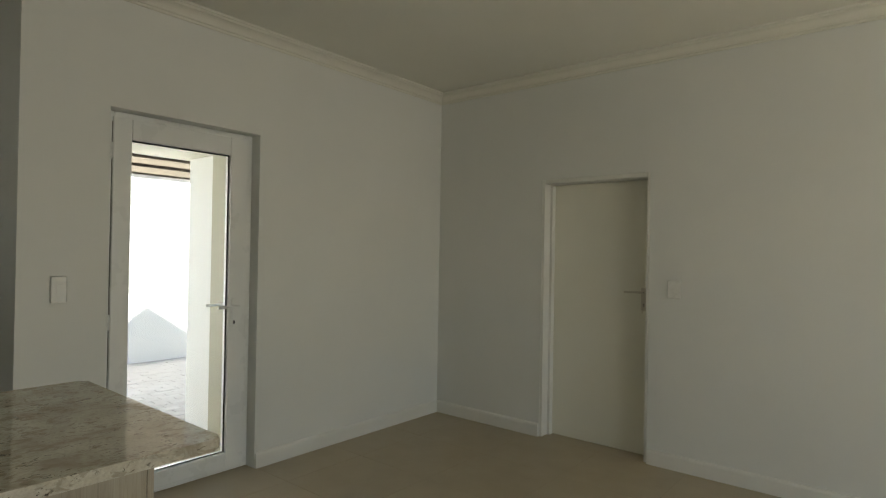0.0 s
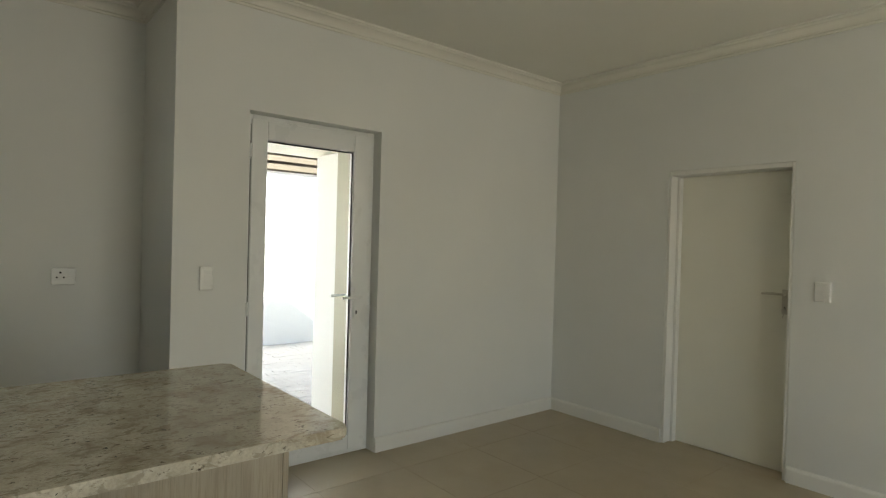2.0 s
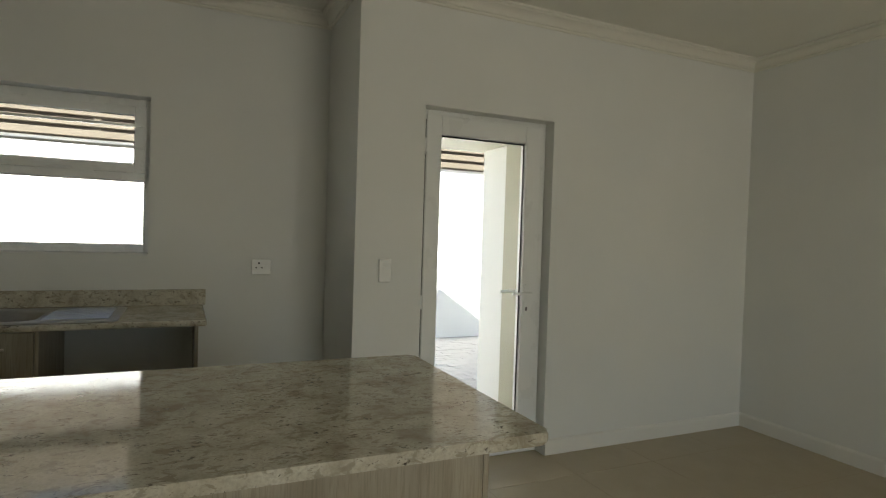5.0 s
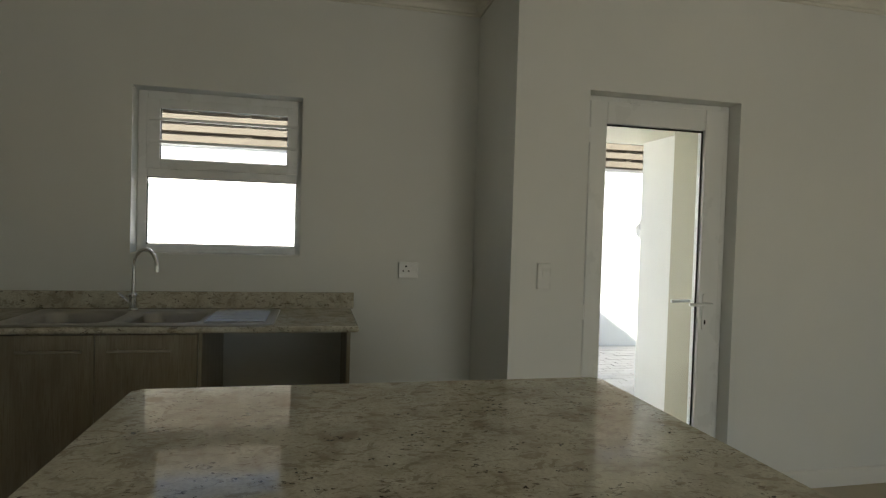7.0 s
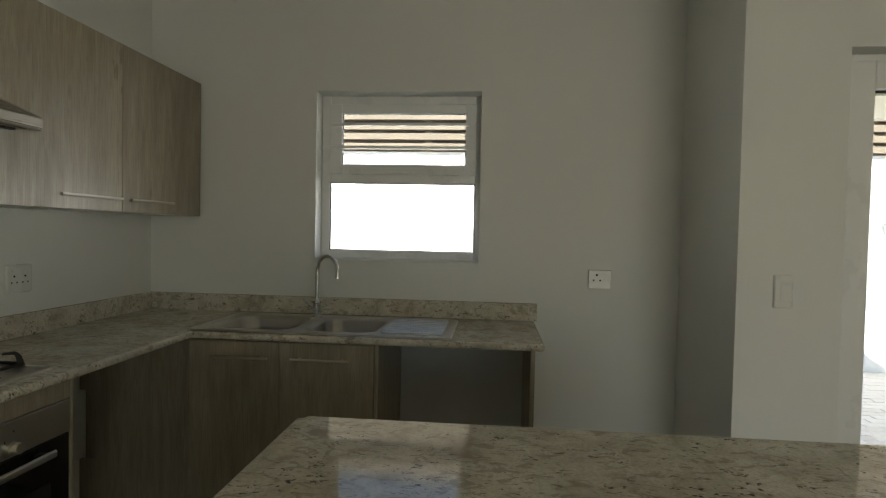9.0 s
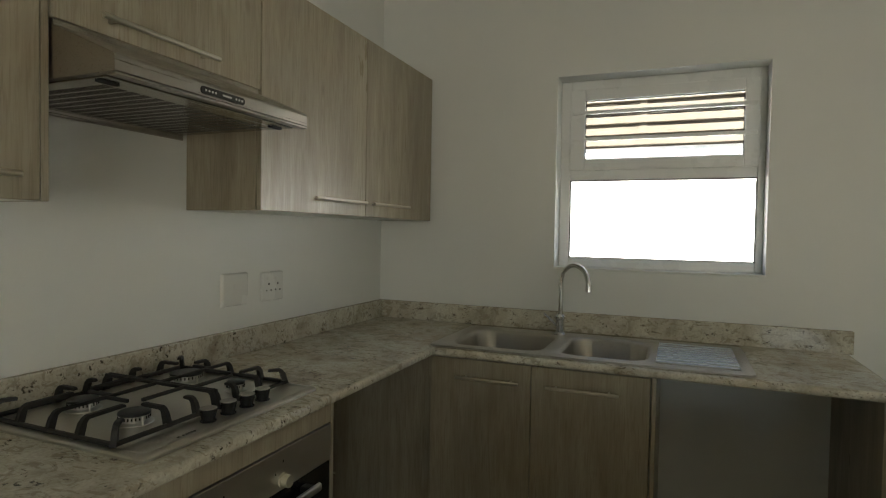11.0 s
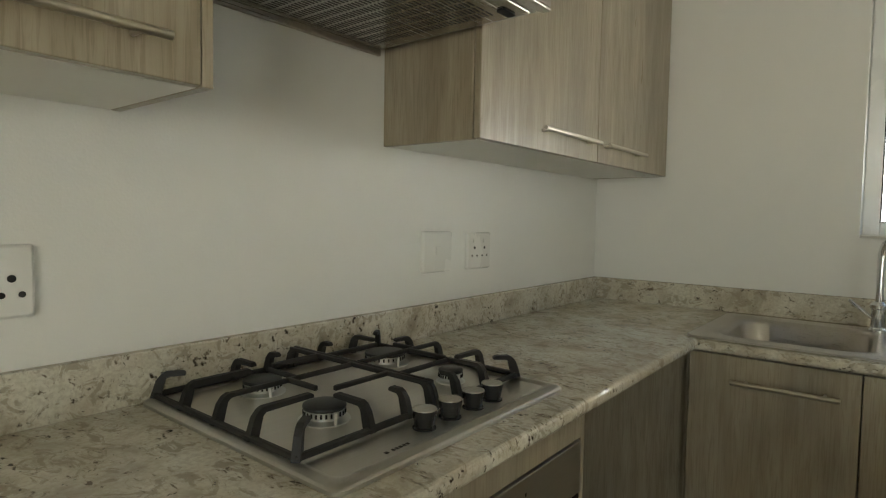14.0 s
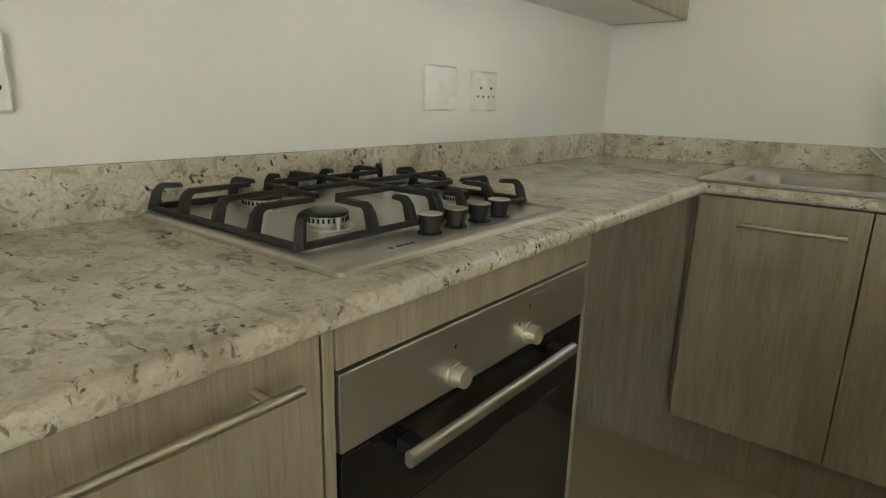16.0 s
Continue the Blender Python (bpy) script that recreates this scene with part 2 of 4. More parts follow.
_ma.inputs[2].default_value = 0.035
_tr.inputs["Color"].default_value = (0.97, 0.985, 0.98, 1)
_t.links.new(_lw.outputs["Facing"], _pw.inputs[0])
_t.links.new(_pw.outputs[0], _ma.inputs[0])
_t.links.new(_ma.outputs[0], _mx.inputs[0])
_t.links.new(_tr.outputs[0], _mx.inputs[1])
_t.links.new(_gl.outputs[0], _mx.inputs[2])
_t.links.new(_mx.outputs[0], _o.inputs["Surface"])


# ---- building helpers ----
def box(bm, x0, x1, y0, y1, z0, z1, bevel=0.0, segs=2):
    x0, x1 = min(x0, x1), max(x0, x1)
    y0, y1 = min(y0, y1), max(y0, y1)
    z0, z1 = min(z0, z1), max(z0, z1)
    res = bmesh.ops.create_cube(bm, size=1.0)
    vs = res["verts"]
    for v in vs:
        v.co = Vector(((x0 + x1) / 2 + v.co.x * (x1 - x0), (y0 + y1) / 2 + v.co.y * (y1 - y0), (z0 + z1) / 2 + v.co.z * (z1 - z0)))
    if bevel:
        es = list({e for v in vs for e in v.link_edges})
        bmesh.ops.bevel(bm, geom=es, offset=bevel, segments=segs, profile=0.5, affect="EDGES")
    return bm


def cyl(bm, a, b, r0, r1=None, seg=16):
    """A capped cylinder or cone from a to b."""
    a, b = Vector(a), Vector(b)
    d = b - a
    m = Matrix.Translation((a + b) / 2) @ d.to_track_quat("Z", "Y").to_matrix().to_4x4()
    bmesh.ops.create_cone(bm, cap_ends=True, segments=seg, radius1=r0, radius2=r0 if r1 is None else r1, depth=d.length, matrix=m)
    return bm


def tube(bm, pts, r, seg=12):
    """A round tube through the points, closed at both ends."""
    pts = [Vector(p) for p in pts]
    rings = []
    ref = Vector((0.31, 0.17, 0.93))
    for i, p in enumerate(pts):
        d = (pts[min(i + 1, len(pts) - 1)] - pts[max(i - 1, 0)]).normalized()
        u = d.cross(ref if abs(d.dot(ref)) < 0.95 else Vector((1, 0, 0))).normalized()
        w = d.cross(u)
        rings.append([bm.verts.new(p + r * (math.cos(k * math.tau / seg) * u + math.sin(k * math.tau / seg) * w)) for k in range(seg)])
    for a, b in zip(rings, rings[1:]):
        for k in range(seg):
            bm.faces.new((a[k], a[(k + 1) % seg], b[(k + 1) % seg], b[k]))
    bm.faces.new(rings[0][::-1])
    bm.faces.new(rings[-1])
    return bm


def lathe(bm, cx, cy, prof, seg=32):
    """A turned solid round a vertical axis from (radius, z) pairs."""
    rings = [[bm.verts.new((cx + r * math.cos(k * math.tau / seg), cy + r * math.sin(k * math.tau / seg), z)) for k in range(seg)] for r, z in prof]
    for a, b in zip(rings, rings[1:]):
        for k in range(seg):
            bm.faces.new((a[k], a[(k + 1) % seg], b[(k + 1) % seg], b[k]))
    bm.faces.new(rings[0][::-1])
    bm.faces.new(rings[-1])
    return bm


def prism(bm, outline, axis, a, b):
    """Extrude a closed outline of two coordinates along the axis x, y or z from a to b."""
    def at(p, t):
        return {"x": (t, p[0], p[1]), "y": (p[0], t, p[1]), "z": (p[0], p[1], t)}[axis]
    r0 = [bm.verts.new(at(p, a)) for p in outline]
    r1 = [bm.verts.new(at(p, b)) for p in outline]
    n = len(outline)
    for i in range(n):
        bm.faces.new((r0[i], r0[(i + 1) % n], r1[(i + 1) % n], r1[i]))
    bm.faces.new(r0[::-1])
    bm.faces.new(r1)
    return bm


def rounded(u0, u1, v0, v1, r, n=6):
    """The outline of a rounded rectangle."""
    out = []
    for cu, cv, a0 in ((u1 - r, v1 - r, 0), (u0 + r, v1 - r, 90), (u0 + r, v0 + r, 180), (u1 - r, v0 + r, 270)):
        for k in range(n + 1):
            a = radians(a0 + 90 * k / n)
            out.append((cu + r * math.cos(a), cv + r * math.sin(a)))
    return out


def finish(bm, name, mat, smooth=False):
    bmesh.ops.recalc_face_normals(bm, faces=bm.faces[:])
    me = bpy.data.meshes.new(name)
    bm.to_mesh(me)
    bm.free()
    me.materials.append(mat)
    if smooth:
        me.shade_smooth()
        me.set_sharp_from_angle(angle=radians(35))
        for p in me.polygons:
            p.use_smooth = p.area < 0.003
    return me


def thing(name, at, label, category, group="", kind=""):
    ob = new(name)
    ob.location = at
    ob.empty_display_size = 0.1
    return tagged(ob, label, category, group, kind)


def part(name, bm, mat, parent, label="", smooth=False):
    ob = new(name, finish(bm, name, mat, smooth))
    ob.parent = parent
    if parent.type == "EMPTY":
        ob.matrix_parent_inverse = Matrix.Translation(-parent.location)
    return tagged(ob, label) if label else ob


def solid(name, bm, mat, label, category, kind="", group="", smooth=False):
    return tagged(new(name, finish(bm, name, mat, smooth)), label, category, group, kind)


def B(*a, **k):
    return box(bmesh.new(), *a, **k)


def sweep(bm, prof, pts, closed=False):
    """Run a profile of (offset into the room, z) along plan points with mitred corners; the room is on the left of the run."""
    n = len(pts)
    rings = []
    for i in range(n):
        p = Vector(pts[i])
        d0 = (p - Vector(pts[i - 1])).normalized() if closed or i > 0 else None
        d1 = (Vector(pts[(i + 1) % n]) - p).normalized() if closed or i < n - 1 else None
        d0, d1 = d0 or d1, d1 or d0
        n0, n1 = Vector((-d0.y, d0.x)), Vector((-d1.y, d1.x))
        m = (n0 + n1) / (1 + n0.dot(n1))
        rings.append([bm.verts.new((p.x + m.x * o, p.y + m.y * o, z)) for o, z in prof])
    k = len(prof)
    for i in range(n if closed else n - 1):
        a, b = rings[i], rings[(i + 1) % n]
        for j in range(k):
            bm.faces.new((a[j], a[(j + 1) % k], b[(j + 1) % k], b[j]))
    if not closed:
        bm.faces.new(rings[0])
        bm.faces.new(rings[-1][::-1])
    return bm


# ---- plan ----
WW, GW, GO = -4.303, -3.593, -4.165       # window wall, glass-door wall inside and outside
HW, DW, EW = -2.27, 3.73, 2.6         # hob wall, door wall, east wall
RET = 0.625                               # return between window wall and glass-door wall
CEILZ = 2.805
TOP = 3.0
CT, CB = 0.936, 0.905                    # counter top and underside

# ---- structure ----
bm = bmesh.new()
box(bm, WW - 0.25, EW + 0.25, HW - 0.25, HW, -0.1, TOP)
solid("wall_south", bm, WALL, "white painted plaster wall behind the hob", "wall", "structure")

WY0, WY1, WZ0, WZ1 = -1.32, -0.42, 1.232, 2.151
bm = bmesh.new()
box(bm, WW - 0.18, WW, HW, RET, -0.1, WZ0)
box(bm, WW - 0.18, WW, HW, RET, WZ1, TOP)
box(bm, WW - 0.18, WW, HW, WY0, WZ0, WZ1)
box(bm, WW - 0.18, WW, WY1, RET, WZ0, WZ1)
solid("wall_west", bm, WALL, "white painted plaster wall with the kitchen window", "wall", "structure")

GY0, GY1, GZ1 = 1.022, 1.911, 2.146
bm = bmesh.new()
box(bm, GO, GW, RET, GY0, -0.1, TOP)
box(bm, GO, GW, GY1, DW + 0.25, -0.1, TOP)
box(bm, GO, GW, GY0, GY1, GZ1, TOP)
box(bm, WW - 0.18, GO, RET, RET + 0.25, -0.1, TOP)
solid("wall_west_glass_door", bm, WALL, "white painted plaster wall around the glass door", "wall", "structure")

IX0, IX1, IZ1 = -2.56, -1.726, 1.984
bm = bmesh.new()
box(bm, GW, IX0, DW, DW + 0.25, -0.1, TOP)
box(bm, IX1, EW + 0.25, DW, DW + 0.25, -0.1, TOP)
box(bm, IX0, IX1, DW, DW + 0.25, IZ1, TOP)
solid("wall_north", bm, WALL, "white painted plaster wall around the inner door", "wall", "structure")

EY0, EY1, EZ1 = 0.4, 2.9, 2.15
bm = bmesh.new()
box(bm, EW, EW + 0.25, HW, EY0, -0.1, TOP)
box(bm, EW, EW + 0.25, EY1, DW, -0.1, TOP)
box(bm, EW, EW + 0.25, EY0, EY1, EZ1, TOP)
solid("wall_east", bm, WALL, "white painted plaster wall around an assumed sliding door", "wall", "structure")

bm = bmesh.new()
box(bm, WW - 0.25, EW + 0.25, HW - 0.25, DW + 0.25, CEILZ, CEILZ + 0.05)
solid("ceiling", bm, CEIL, "smooth off-white painted ceiling board", "ceiling", "structure")

room = [(WW, HW), (EW, HW), (EW, DW), (GW, DW), (GW, RET), (WW, RET)]
prof = [(0.0, CEILZ + 0.001), (0.0, CEILZ - 0.085), (0.010, CEILZ - 0.085), (0.012, CEILZ - 0.072), (0.022, CEILZ - 0.070)]
prof += [(0.022 + 0.045 * (1 - math.cos(a)), CEILZ - 0.070 + 0.045 * math.sin(a)) for a in (0.3, 0.6, 0.9, 1.2, 1.5)]
prof += [(0.068, CEILZ - 0.014), (0.08, CEILZ - 0.013), (0.08, CEILZ + 0.001)]
solid("cornice_trim", sweep(bmesh.new(), prof, room, True), CEIL, "off-white moulded ceiling cornice", "cornice", "structure")

sk = [(0.0, 0.0), (0.016, 0.0), (0.016, 0.082), (0.013, 0.092), (0.006, 0.099), (0.0, 0.1)]
for pts in ([(EW, EY1), (EW, DW), (IX1 + 0.005, DW)], [(IX0 - 0.005, DW), (GW, DW), (GW, GY1 + 0.004)],
            [(GW, GY0 - 0.004), (GW, RET), (WW, RET), (WW, -0.11)], [(-1.74, HW), (EW, HW), (EW, EY0)]):
    solid("baseboard", sweep(bmesh.new(), sk, pts), TRIM, "white painted moulded skirting board", "skirting", "structure")

solid("floor_threshold", B(IX0, IX1, DW, DW + 0.25, -0.12, -0.0002), TILE, "beige tile threshold under the inner door", "floor", "structure")
solid("floor_doorway", B(GO, GW, GY0, GY1, -0.12, -0.0002), TILE, "beige tile threshold under the glass door", "floor", "structure")
solid("wall_behind_door", B(IX0 - 0.3, IX1 + 0.3, DW + 0.26, DW + 0.3, -0.1, TOP), WALL, "plain wall closing the passage behind the inner door", "wall", "structure")

# ---- outside ground, neighbour, roof ----
bm = bmesh.new()
bmesh.ops.create_grid(bm, x_segments=2, y_segments=2, size=300, matrix=Matrix.Translation((0, 0, -0.14)))
solid("ground", bm, SAND, "sandy ground around the houses", "ground", "structure")

NX = -8.05
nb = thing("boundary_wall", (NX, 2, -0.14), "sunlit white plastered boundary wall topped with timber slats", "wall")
part("wall", B(NX - 0.23, NX, -12, 14, -0.14, 2.352), PLASTER_OUT, nb, "sunlit white plaster wall")
for k in range(9):
    z = 2.368 + 0.118 * k
    part("slat", B(NX + 0.03, NX + 0.055, -9, 12, z, z + 0.078, bevel=0.004, segs=1), TAN, nb, "tan timber slat, cream toned down as if shaded")
part("backing_board", B(NX - 0.02, NX + 0.004, -9, 12, 2.3525, 3.43), BROWN, nb, "dark brown backing board")
for y in np.arange(-8.62, 12, 1.24):
    part("post", B(NX + 0.0045, NX + 0.0295, y, y + 0.07, 2.3525, 3.44), TAN, nb, "tan timber post behind the slats")

LY0 = 4.045
lan = thing("wall_lantern", (NX, LY0, 1.53), "small pale grey metal wall lantern on the white boundary wall", "lamp")
part("bracket", B(NX + 0.001, NX + 0.012, LY0 - 0.018, LY0 + 0.018, 1.53, 1.80, bevel=0.003), ZINC, lan)
bm = tube(bmesh.new(), [(NX + 0.012, LY0, 1.73), (NX + 0.07, LY0, 1.76), (NX + 0.11, LY0, 1.73)], 0.007, 8)
part("arm", bm, ZINC, lan, smooth=True)
part("shade", lathe(bmesh.new(), NX + 0.11, LY0, [(0.025, 1.58), (0.04, 1.60), (0.055, 1.66), (0.075, 1.67), (0.02, 1.73)], 8), ZINC, lan)

drain = thing("wall_pipe", (NX, 4.13, 0.84), "pale grey plastic pipe clipped to the white boundary wall", "pipe")
bm = tube(bmesh.new(), [(NX + 0.035, 4.20, 1.52), (NX + 0.035, 4.165, 1.52), (NX + 0.035, 4.15, 1.50), (NX + 0.035, 4.13, 1.0), (NX + 0.035, 4.105, 0.96),
                        (NX + 0.035, 4.10, 0.88), (NX + 0.035, 4.12, 0.85), (NX + 0.035, 4.19, 0.845)], 0.02, 12)
part("pipe_run", bm, ZINC, drain, smooth=True)
for z in (1.42, 1.08):
    part("clip", B(NX + 0.0005, NX + 0.06, 4.105, 4.165, z - 0.012, z + 0.012, bevel=0.003), ZINC, drain)

hr = thing("house_roof", (-0.8, 3.14, TOP), "gabled sheet roof over the house", "roof", kind="structure")
bm = bmesh.new()
RZ, S35 = 5.2, 0.7
prism(bm, [(0.0, RZ - S35 * 3.14), (3.14, RZ), (6.28, RZ - S35 * 3.14), (6.28, RZ - S35 * 3.14 - 0.12), (3.14, RZ - 0.12), (0.0, RZ - S35 * 3.14 - 0.12)], "x", -4.3, EW + 3.0)
part("gable_roof", bm, ROOFM, hr)
part("gable_wall", prism(bmesh.new(), [(0.05, 3.0), (6.2, 3.0), (3.14, RZ - 0.14)], "x", -4.165, -3.9), PLASTER_OUT, hr)
part("flat_roof", B(WW - 0.5, EW + 3.0, HW - 0.5, -0.02, TOP + 0.004, TOP + 0.12), ROOFM, hr)

# porch outside the glass door
pw = thing("porch", (-4.4, 2.1, -0.08), "small plastered porch outside the glass door", "porch", kind="structure")
part("side_wall", B(-4.66, GO - 0.002, 1.985, 2.2, -0.1, 2.093), PLASTER_OUT, pw)
part("canopy_slab", B(-4.75, GO - 0.002, 0.9, 2.4, 2.095, 2.30), CREAMWALL, pw)
# thin sheet over the doorway side, coloured as if in shade
part("reveal", B(-4.161, -3.755, GY1 - 0.012, GY1 - 0.001, -0.02, GZ1), REVEALM, pw, "cream side of the doorway, shade put into its colour")

# ---- glass door ----
FX0, FX1 = -3.744, -3.669
door = thing("door_1", (FX0, 1.45, 0), "white framed glass back door, closed", "door", kind="structure")


def ring(bm, x0, x1, y0, y1, z0, z1, wl, wr, wb, wt, bev=0.004):
    """An upright rectangular frame in the y-z plane."""
    box(bm, x0, x1, y0, y0 + wl, z0, z1, bev)
    box(bm, x0, x1, y1 - wr, y1, z0, z1, bev)
    box(bm, x0, x1, y0 + wl, y1 - wr, z0, z0 + wb, bev)
    box(bm, x0, x1, y0 + wl, y1 - wr, z1 - wt, z1, bev)
    return bm


part("door_frame", ring(bmesh.new(), FX0, FX1 - 0.012, GY0 + 0.002, GY1 - 0.002, 0.002, GZ1 - 0.002, 0.05, 0.055, 0.035, 0.05), UPVC, door)
sash = part("sash", ring(bmesh.new(), FX0 + 0.008, FX1, GY0 + 0.043, GY1 - 0.036, 0.028, GZ1 - 0.03, 0.097, 0.121, 0.095, 0.116, 0.006), UPVC, door, "white plastic door sash")
gy0, gy1, gz0, gz1 = GY0 + 0.14, GY1 - 0.157, 0.123, GZ1 - 0.146
part("gasket", ring(bmesh.new(), FX1 - 0.027, FX1 - 0.021, gy0 - 0.004, gy1 + 0.002, gz0 - 0.004, gz1 + 0.002, 0.008, 0.009, 0.009, 0.011, 0), GASKET, door)
part("frame_joint", B(FX1 - 0.0118, FX1 - 0.0098, GY0 + 0.039, GY0 + 0.0418, 0.01, 1.88), GASKET, door)
part("frame_joint", B(FX1 - 0.0118, FX1 - 0.0098, GY0 + 0.039, GY0 + 0.0418, 1.95, GZ1 - 0.06), GASKET, door)
part("glazing_bead", ring(bmesh.new(), FX1 - 0.02, FX1 - 0.002, gy0 - 0.008, gy1 + 0.01, gz0 - 0.012, gz1 + 0.01, 0.008, 0.008, 0.01, 0.008, 0.003), UPVC, door)
pane = part("pane", B(FX1 - 0.034, FX1 - 0.028, gy0 - 0.006, gy1 + 0.006, gz0, gz1), GLASS, door)
pane.visible_shadow = False
for z in (0.25, 1.0, 1.93):
    bm = cyl(bmesh.new(), (FX1 + 0.004, GY0 + 0.03, z - 0.04), (FX1 + 0.004, GY0 + 0.03, z + 0.04), 0.011)
    part("hinge", bm, UPVC, door, smooth=True)
HY = 1.79
bm = prism(bmesh.new(), rounded(HY - 0.016, HY + 0.016, 0.90, 1.10, 0.012), "x", FX1, FX1 + 0.008)
lock = part("lock_plate", bm, UPVC, door, "white door handle plate", smooth=True)
part("keyhole", prism(bmesh.new(), rounded(HY - 0.005, HY + 0.005, 0.93, 0.955, 0.0045), "x", FX1 + 0.008, FX1 + 0.0095), DARK, lock)
bm = cyl(bmesh.new(), (FX1 + 0.006, HY, 1.045), (FX1 + 0.05, HY, 1.045), 0.009)
tube(bm, [(FX1 + 0.05, HY + 0.012, 1.045), (FX1 + 0.052, HY - 0.04, 1.046), (FX1 + 0.05, HY - 0.085, 1.044), (FX1 + 0.045, HY - 0.125, 1.044)], 0.009)
part("lever", bm, UPVC, lock, smooth=True)
bm = cyl(bmesh.new(), (FX0 + 0.006, HY, 1.045), (FX0 - 0.05, HY, 1.045), 0.009)
tube(bm, [(FX0 - 0.05, HY + 0.012, 1.045), (FX0 - 0.052, HY - 0.04, 1.046), (FX0 - 0.05, HY - 0.12, 1.044)], 0.009)
part("outside_lever", bm, UPVC, door, smooth=True)

# ---- kitchen window ----
win = thing("window_1", (-4.4, -0.88, WZ0), "white framed kitchen window with top-hung sash", "window", kind="structure")
WX0, WX1 = -4.455, -4.41
part("window_frame", ring(bmesh.new(), WX0, WX1, WY0 + 0.001, WY1 - 0.001, WZ0 + 0.001, WZ1 - 0.001, 0.05, 0.03, 0.052, 0.05), UPVC, win)
part("transom", B(WX0, WX1 - 0.002, WY0 + 0.051, WY1 - 0.031, 1.665, 1.738, bevel=0.004), UPVC, win)
part("sash", ring(bmesh.new(), WX0 + 0.012, WX1 + 0.012, WY0 + 0.046, WY1 - 0.026, 1.712, 2.105, 0.072, 0.061, 0.054, 0.053), UPVC, win)
lp = part("pane", B(WX1 - 0.012, WX1 - 0.006, WY0 + 0.045, WY1 - 0.025, 1.282, 1.672), GLASS, win)
up = part("pane", B(WX1 - 0.012, WX1 - 0.006, WY0 + 0.112, WY1 - 0.081, 1.76, 2.058), GLASS, win)
lp.visible_shadow = up.visible_shadow = False
part("gasket", ring(bmesh.new(), WX1 - 0.0055, WX1 - 0.002, WY0 + 0.049, WY1 - 0.029, 1.283, 1.6655, 0.006, 0.006, 0.006, 0.006, 0), GASKET, win)
part("gasket", ring(bmesh.new(), WX1 - 0.0055, WX1 - 0.002, WY0 + 0.116, WY1 - 0.085, 1.764, 2.054, 0.006, 0.006, 0.006, 0.006, 0), GASKET, win)
for z in (1.990, 1.862):
    part("security_bar", B(WX1 + 0.014, WX1 + 0.028, WY0 + 0.062, WY1 - 0.038, z - 0.008, z + 0.008, bevel=0.002, segs=1), UPVC, win, "white painted security bar")
bm = B(WX1 + 0.010, WX1 + 0.018, -0.92, -0.82, 1.716, 1.731, bevel=0.002)
box(bm, WX1 + 0.018, WX1 + 0.028, -0.94, -0.85, 1.719, 1.729, bevel=0.003)
part("window_catch", bm, UPVC, win)
part("window_sill", B(WX1 + 0.001, WW + 0.002, WY0 + 0.002, WY1 - 0.002, WZ0 + 0.001, WZ0 + 0.008, bevel=0.002), TRIM, win)

# ---- inner door ----
idoor = thing("door_2", (-2.13, DW + 0.1, 0), "closed cream painted flush inner door", "door", kind="structure")
bm = bmesh.new()
for x0, x1, s in ((IX0 + 0.001, IX0 + 0.022, 1), (IX1 - 0.022, IX1 - 0.001, -1)):
    box(bm, x0, x1, DW + 0.002, DW + 0.20, 0.001, IZ1 - 0.001, 0.004)
    xs = x1 if s > 0 else x0
    box(bm, xs, xs + s * 0.022, DW + 0.085, DW + 0.133, 0.001, IZ1 - 0.04, 0.004)
box(bm, IX0 + 0.022, IX1 - 0.022, DW + 0.002, DW + 0.20, IZ1 - 0.032, IZ1 - 0.001, 0.004)
part("door_frame", bm, TRIM, idoor, "white gloss painted door frame", smooth=True)
leaf = part("door_leaf", B(IX0 + 0.024, IX1 - 0.024, DW + 0.135, DW + 0.175, 0.003, IZ1 - 0.034, bevel=0.003), DOORP, idoor)
HX = IX1 - 0.082
LY = DW + 0.135
bm = B(HX - 0.019, HX + 0.019, LY - 0.008, LY, 1.02, 1.18, bevel=0.004)
plate = part("handle_plate", bm, NICKEL, leaf, "satin nickel handle plate", smooth=True)
bm = cyl(bmesh.new(), (HX, LY - 0.006, 1.15), (HX, LY - 0.05, 1.15), 0.008)
tube(bm, [(HX + 0.008, LY - 0.05, 1.15), (HX - 0.05, LY - 0.052, 1.152), (HX - 0.125, LY - 0.048, 1.149)], 0.008)
part("lever", bm, NICKEL, plate, smooth=True)
bm = prism(bmesh.new(), rounded(HX - 0.004, HX + 0.004, 1.05, 1.07, 0.0038), "y", LY - 0.0095, LY - 0.008)
part("keyhole", bm, DARK, plate)
key = thing("door_key", (HX, LY - 0.02, 1.02), "small metal key hanging in the door lock", "key")
bm = B(HX - 0.001, HX + 0.001, LY - 0.03, LY - 0.0096, 1.057, 1.065)
lathe(bm, HX, LY - 0.034, [(0.009, 1.035), (0.009, 1.059)], 16)
tube(bm, [(HX, LY - 0.034, 1.035), (HX + 0.004, LY - 0.034, 1.02), (HX - 0.003, LY - 0.03, 1.0)], 0.003, 8)
part("key_body", bm, NICKEL, key)

